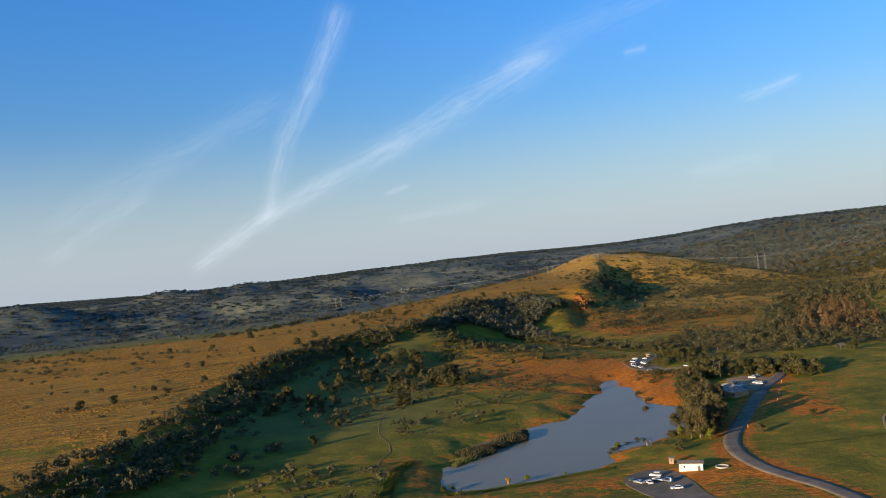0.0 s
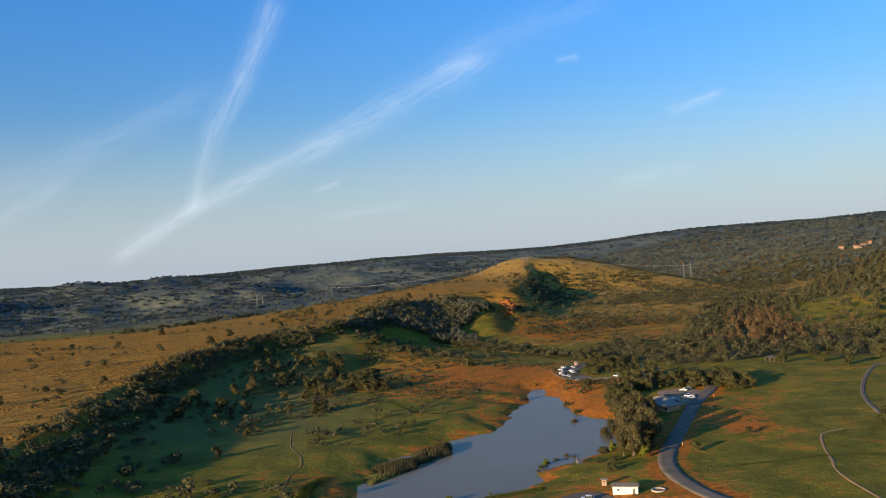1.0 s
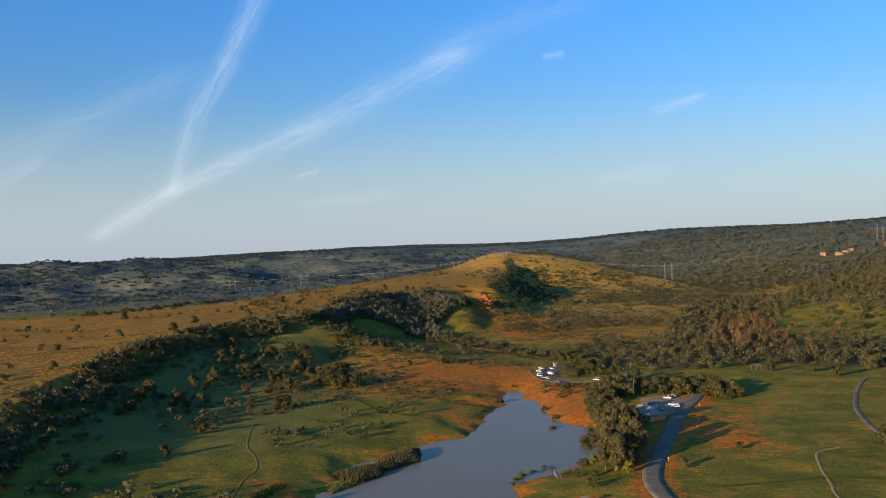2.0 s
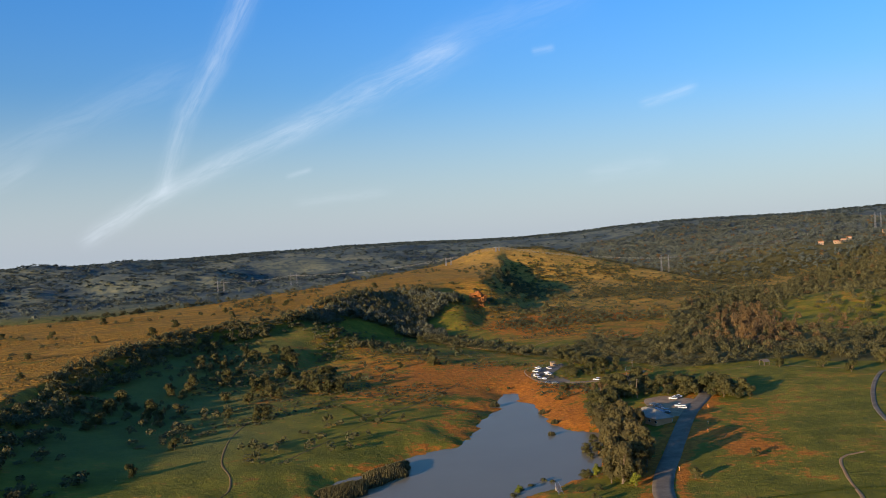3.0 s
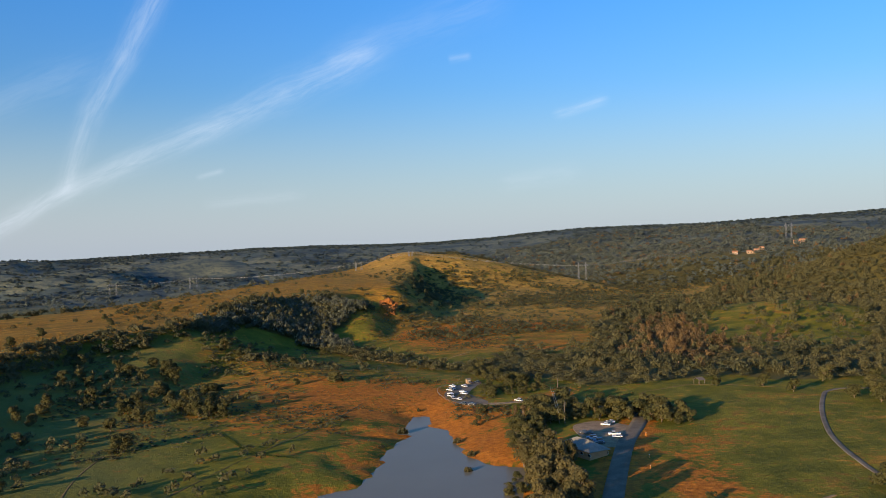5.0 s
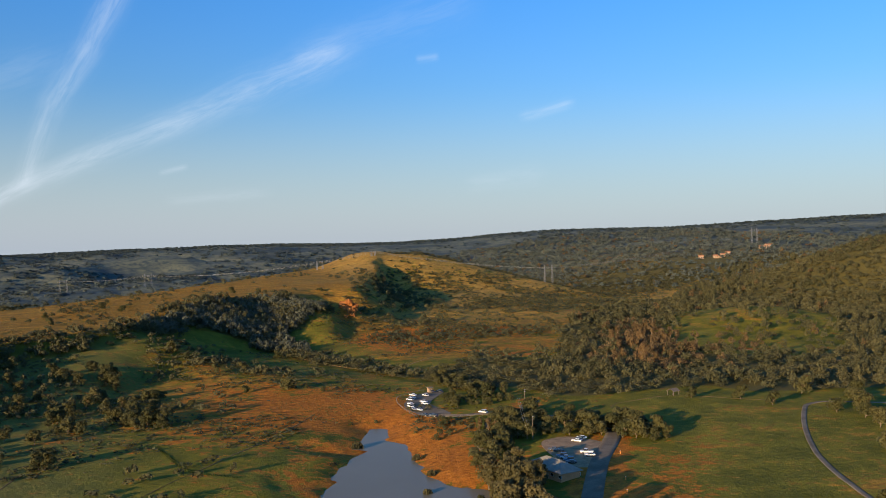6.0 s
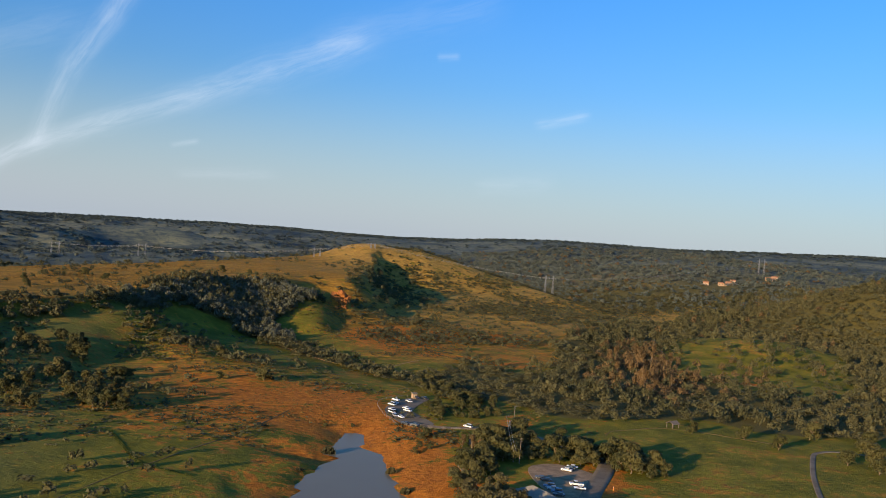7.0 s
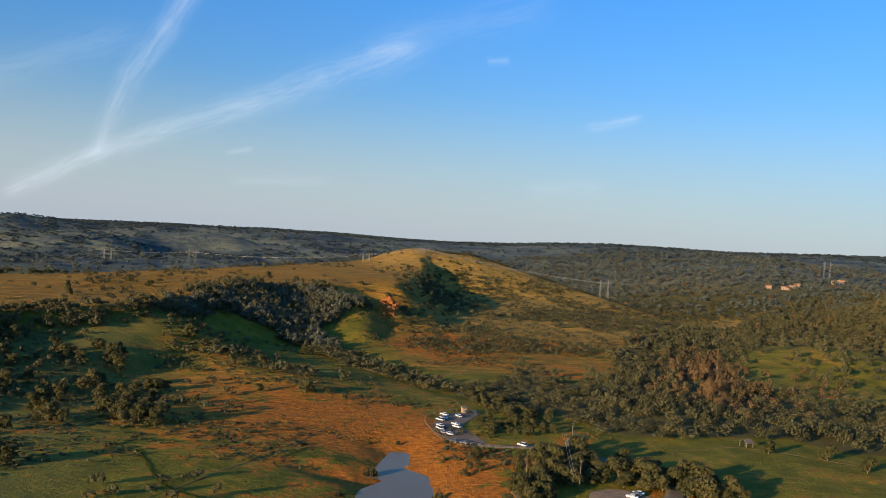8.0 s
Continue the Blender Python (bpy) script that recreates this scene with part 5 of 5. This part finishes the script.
reeds("reed_bed", 48, 463, 13, 7.0, 52, 9000, 3.4, REED, "grey-brown bed of reeds standing in the lake", 1)
reeds("reed_bed", 30, 442, 17, 8.0, 45, 11000, 3.0, REED, "grey-brown bed of reeds at the shore", 2)
reeds("reed_fringe", 18, 424, 9, 5.0, 45, 4000, 1.6, REED_GREEN, "yellow-green young reeds along the shore", 3)
reeds("reed_tuft", 123, 594, 2.5, 2.0, 0, 420, 3.0, REED, "small brown tuft of reeds in shallow water", 4)
reeds("reed_tuft", 144, 563, 1.6, 1.4, 0, 260, 2.6, REED, "small brown tuft of reeds in shallow water", 5)
reeds("reed_tuft", 143, 535, 1.8, 1.4, 0, 260, 2.4, REED, "small brown tuft of reeds in shallow water", 6)
reeds("reed_tuft", 106, 564, 1.8, 1.6, 0, 260, 2.0, REED, "small brown tuft of reeds in shallow water", 7)
reeds("reed_tuft", 134, 511, 1.4, 1.2, 0, 200, 2.0, REED, "small brown tuft of reeds in shallow water", 8)


def grass_strip(name, line, width, count, height, label, seed):
    """A strip of longer green grass along a line."""
    r = np.random.default_rng(seed)
    c = smooth_line(line, 1.0)
    k = r.integers(len(c), size=count)
    x, y = c[k, 0] + r.normal(0, width / 2, count), c[k, 1] + r.normal(0, width / 2, count)
    z = land(x, y) - 0.05
    h, w, b = height * r.uniform(0.5, 1.2, count), r.uniform(0.12, 0.3, count), r.uniform(0, 3.14, count)
    d = np.stack([np.cos(b) * w, np.sin(b) * w, 0 * w], 1)
    base = np.stack([x, y, z], 1)
    top = base + np.stack([r.normal(0, 0.15, count), r.normal(0, 0.15, count), h], 1)
    return tagged(quads_object(name, np.stack([base - d, base + d, top + d * 0.5, top - d * 0.5], 1), GRASS_GREEN), label, "grass", kind="stuff")


GRASS_GREEN = leafy("long_grass", (0.050, 0.066, 0.012), (0.085, 0.100, 0.020), 0.3, "obj")
grass_strip("dam_grass", [(9, 358), (34, 362), (59, 377), (75, 374), (80, 376)], 4.0, 9000, 0.55, "green long grass along the dam", 31)
grass_strip("shore_grass", [(-19, 353), (-17, 381), (-12, 411), (-7, 420)], 3.0, 5000, 0.6, "fresh green long grass beside the mud", 32)
grass_strip("ditch_grass", [(32, 604), (37, 585), (44, 561), (50, 552), (64, 542)], 0.8, 1500, 0.35, "dark green grass in a narrow ditch", 33)
grass_strip("ditch_grass", [(160, 370), (211, 370), (250, 356), (310, 362)], 1.0, 3000, 0.35, "dark green grass in a narrow ditch", 34)
grass_strip("lane_grass", [(192, 614), (185, 591), (181, 574), (179, 559)], 2.0, 2500, 0.8, "long grass beside the narrow path", 35)
TREES["yellow"] = [make_tree("yellow_bush", 71, 3.2, 2.2, YELLOW_LEAF, BARK, "small golden yellow bush on the dam", 0.15, 6, 260, 0.5, 0.9)]
plant("yellow", 35, 372, 1.0)
plant("green", 43, 376, 0.62)
plant("green", 10, 372, 0.55)
plant("green", 61, 380, 0.32)
plant("shrub", 6, 368, 0.9)
for x, y, s in [(91, 416, 0.9), (96, 423, 0.8), (102, 428, 0.9), (108, 433, 1.0), (111, 430, 0.8), (88, 408, 0.7), (139, 430, 1.1), (135, 428, 0.9), (143, 428, 1.1), (160, 586, 1.3), (167, 589, 1.1), (164, 593, 1.2), (129, 640, 0.8), (142, 640, 0.8)]:
    plant("shrub", x, y, s, "shrubs along the shore")


def intake():
    """The concrete outlet with its gangway at the dam."""
    t = tagged(new("outlet_gangway"), "grey concrete outlet with a gangway into the lake", "gangway")
    t.matrix_basis = pose(108, 410, 0, 0, 0, -10)
    part("deck", one(box, -0.8, 0.8, -7, 8, 2.2, 2.5, 0.03), TIMBER, t)
    for y in (-6, 0, 6):
        part("pier", one(box, -0.8, 0.8, y - 0.25, y + 0.25, -3.5, 2.2, 0.02), CONCRETE, t)
    for sx in (-1, 1):
        part("handrail", one(box, sx * 0.75 - 0.04, sx * 0.75 + 0.04, -7, 8, 3.45, 3.55), GALVA, t)
        for y in range(-6, 9, 4):
            part("rail_post", one(box, sx * 0.75 - 0.04, sx * 0.75 + 0.04, y - 0.04, y + 0.04, 2.5, 3.45), GALVA, t)


intake()


def round_basin(x, y):
    t = tagged(new("round_basin"), "low round concrete basin in bare earth", "basin")
    t.matrix_basis = pose(x, y, land1(x, y))
    bm = bmesh.new()
    n = 24
    ring = [[bm.verts.new((r * math.cos(2 * math.pi * k / n), r * math.sin(2 * math.pi * k / n), z)) for k in range(n)] for r, z in ((2.7, -0.4), (2.7, 0.55), (2.3, 0.55), (2.3, 0.1))]
    for a, b in zip(ring, ring[1:]):
        for k in range(n):
            bm.faces.new((a[k], a[(k + 1) % n], b[(k + 1) % n], b[k]))
    part("rim", bm, CONCRETE, t)
    bm = bmesh.new()
    bmesh.ops.create_circle(bm, cap_ends=True, segments=24, radius=2.3)
    bmesh.ops.translate(bm, verts=bm.verts[:], vec=(0, 0, 0.12))
    part("bed", bm, TRACK, t, "earth floor")


round_basin(121, 347)


# ---- fence along the lane, marker posts, kerb stones ----
def fence(pts, spacing, label):
    f = tagged(new("post_fence"), label, "fence")
    c = smooth_line(pts, spacing)
    at = [(x, y, land1(x, y)) for x, y in c]
    for x, y, z in at:
        part("post", one(box, x - 0.11, x + 0.11, y - 0.11, y + 0.11, z - 0.4, z + 1.15, 0.02), TIMBER, f)
    for (x0, y0, z0), (x1, y1, z1) in zip(at, at[1:]):
        for h in (0.55, 1.0):
            part("rail", one(frustum, (x0, y0, z0 + h), (x1, y1, z1 + h), 0.07, 0.07, 5), TIMBER, f)


fence([(175, 632), (182, 627), (192, 622), (203, 618), (212, 620)], 3.2, "low brown post-and-rail fence beside the lane")
fence([(164, 637), (162, 651), (162, 671), (166, 687), (175, 696), (186, 702)], 4.0, "low brown post-and-rail fence round the car park")
for x, y in [(223, 521), (205, 484), (198, 470), (159, 415)]:
    s = tagged(new("marker_post"), "short orange marker post beside the road", "marker post", "marker posts")
    s.matrix_basis = pose(x, y, land1(x, y))
    part("post", one(box, -0.18, 0.18, -0.12, 0.12, -0.3, 1.3, 0.03), ORANGE, s)
    part("cap", one(box, -0.2, 0.2, -0.14, 0.14, 1.3, 1.42, 0.03), WHITE, s)


# ---- rocks ----
def rock_mesh(seed, mat):
    r = random.Random(seed)
    bm = bmesh.new()
    bmesh.ops.create_icosphere(bm, subdivisions=2, radius=1.0)
    for v in bm.verts:
        k = 0.75 + 0.55 * noise.noise(v.co * 1.3 + Vector((seed, 0, 0))) + 0.15 * r.random()
        v.co = Vector((v.co.x * k, v.co.y * k, v.co.z * k * 0.8))
    me = bpy.data.meshes.new("boulder")
    bm.to_mesh(me)
    bm.free()
    me.materials.append(mat)
    return me


RED = [rock_mesh(k, ROCK) for k in range(4)]
rr = random.Random(3)
for k in range(26):
    x, y = rr.gauss(212, 6), rr.gauss(1082, 6)
    s = rr.uniform(1.6, 4.6)
    b = tagged(new("boulder", rr.choice(RED)), "orange-red boulder on the crag below the table rim", "rock", "boulders of the red crag")
    b.matrix_basis = pose(x, y, land1(x, y) + 0.5 * s, rr.uniform(0, 40), rr.uniform(0, 40), rr.uniform(0, 360)) @ Matrix.Diagonal((s, s * 0.8, s * 1.25, 1))


def stones(name, x, y, size, mat, label, seed):
    """Loose stones and tussocks too many to count."""
    r = np.random.default_rng(seed)
    n = len(x)
    base = np.array([(1, 0, 0), (0.3, 0.95, 0), (-0.8, 0.6, 0), (-0.8, -0.6, 0), (0.3, -0.95, 0)])
    z = land(x, y)
    v = np.empty((n, 6, 3))
    for k in range(5):
        a = r.uniform(-0.3, 0.3, n) + k * 1.2566
        q = size * r.uniform(0.7, 1.3, n)
        v[:, k] = np.stack([x + np.cos(a) * q * 1.5, y + np.sin(a) * q * 0.8, z - 0.15], 1)
    v[:, 5] = np.stack([x + r.normal(0, 0.2, n) * size, y, z + size * r.uniform(0.5, 1.0, n)], 1)
    f = np.array([(k, (k + 1) % 5, 5) for k in range(5)])
    faces = (np.arange(n)[:, None, None] * 6 + f[None]).reshape(-1, 3)
    me = bpy.data.meshes.new(name)
    me.vertices.add(n * 6)
    me.vertices.foreach_set("co", v.astype(np.float32).ravel())
    me.loops.add(len(faces) * 3)
    me.loops.foreach_set("vertex_index", faces.astype(np.int32).ravel())
    me.polygons.add(len(faces))
    me.polygons.foreach_set("loop_start", np.arange(0, len(faces) * 3, 3, dtype=np.int32))
    me.update()
    me.materials.append(mat)
    return tagged(new(name, me), label, "tussocks", kind="stuff")


TUSSOCK = leafy("dry_tussock", (0.17, 0.088, 0.016), (0.34, 0.18, 0.03), 0.1, "obj")
rng = np.random.default_rng(21)
x, y = throw(rng, 60000, -620, 230, 240, 1350, lambda x, y: ss(-6, 6, inside_distance(x, y, MESA)) * ss(1.1, 0.9, np.abs(x + 150) / (0.62 * y)) * 0.8 * ss(0.44, 0.62, fbm(x * 0.4, y, 45, 82) + 0.5) * (1 - ss(0.15, 0.4, wooded(x, y))))
stones("dry_tussocks", x, y, rng.uniform(0.5, 1.4, len(x)), TUSSOCK, "wind-combed dry tussock grass on the table mountain", 5)
x, y = throw(rng, 30000, -60, 330, 600, 1400, lambda x, y: ss(0.46, 0.6, fbm(x, y, 60, 81) + 0.5) * ss(0, -10, inside_distance(x, y, MESA)) * (1 - wooded(x, y)) * ss(5, 15, -inside_distance(x, y, LAKE)) * near_things(x, y) * 0.6)
stones("field_tussocks", x, y, rng.uniform(0.35, 0.9, len(x)), TUSSOCK, "dry tussock grass on the valley floor", 6)
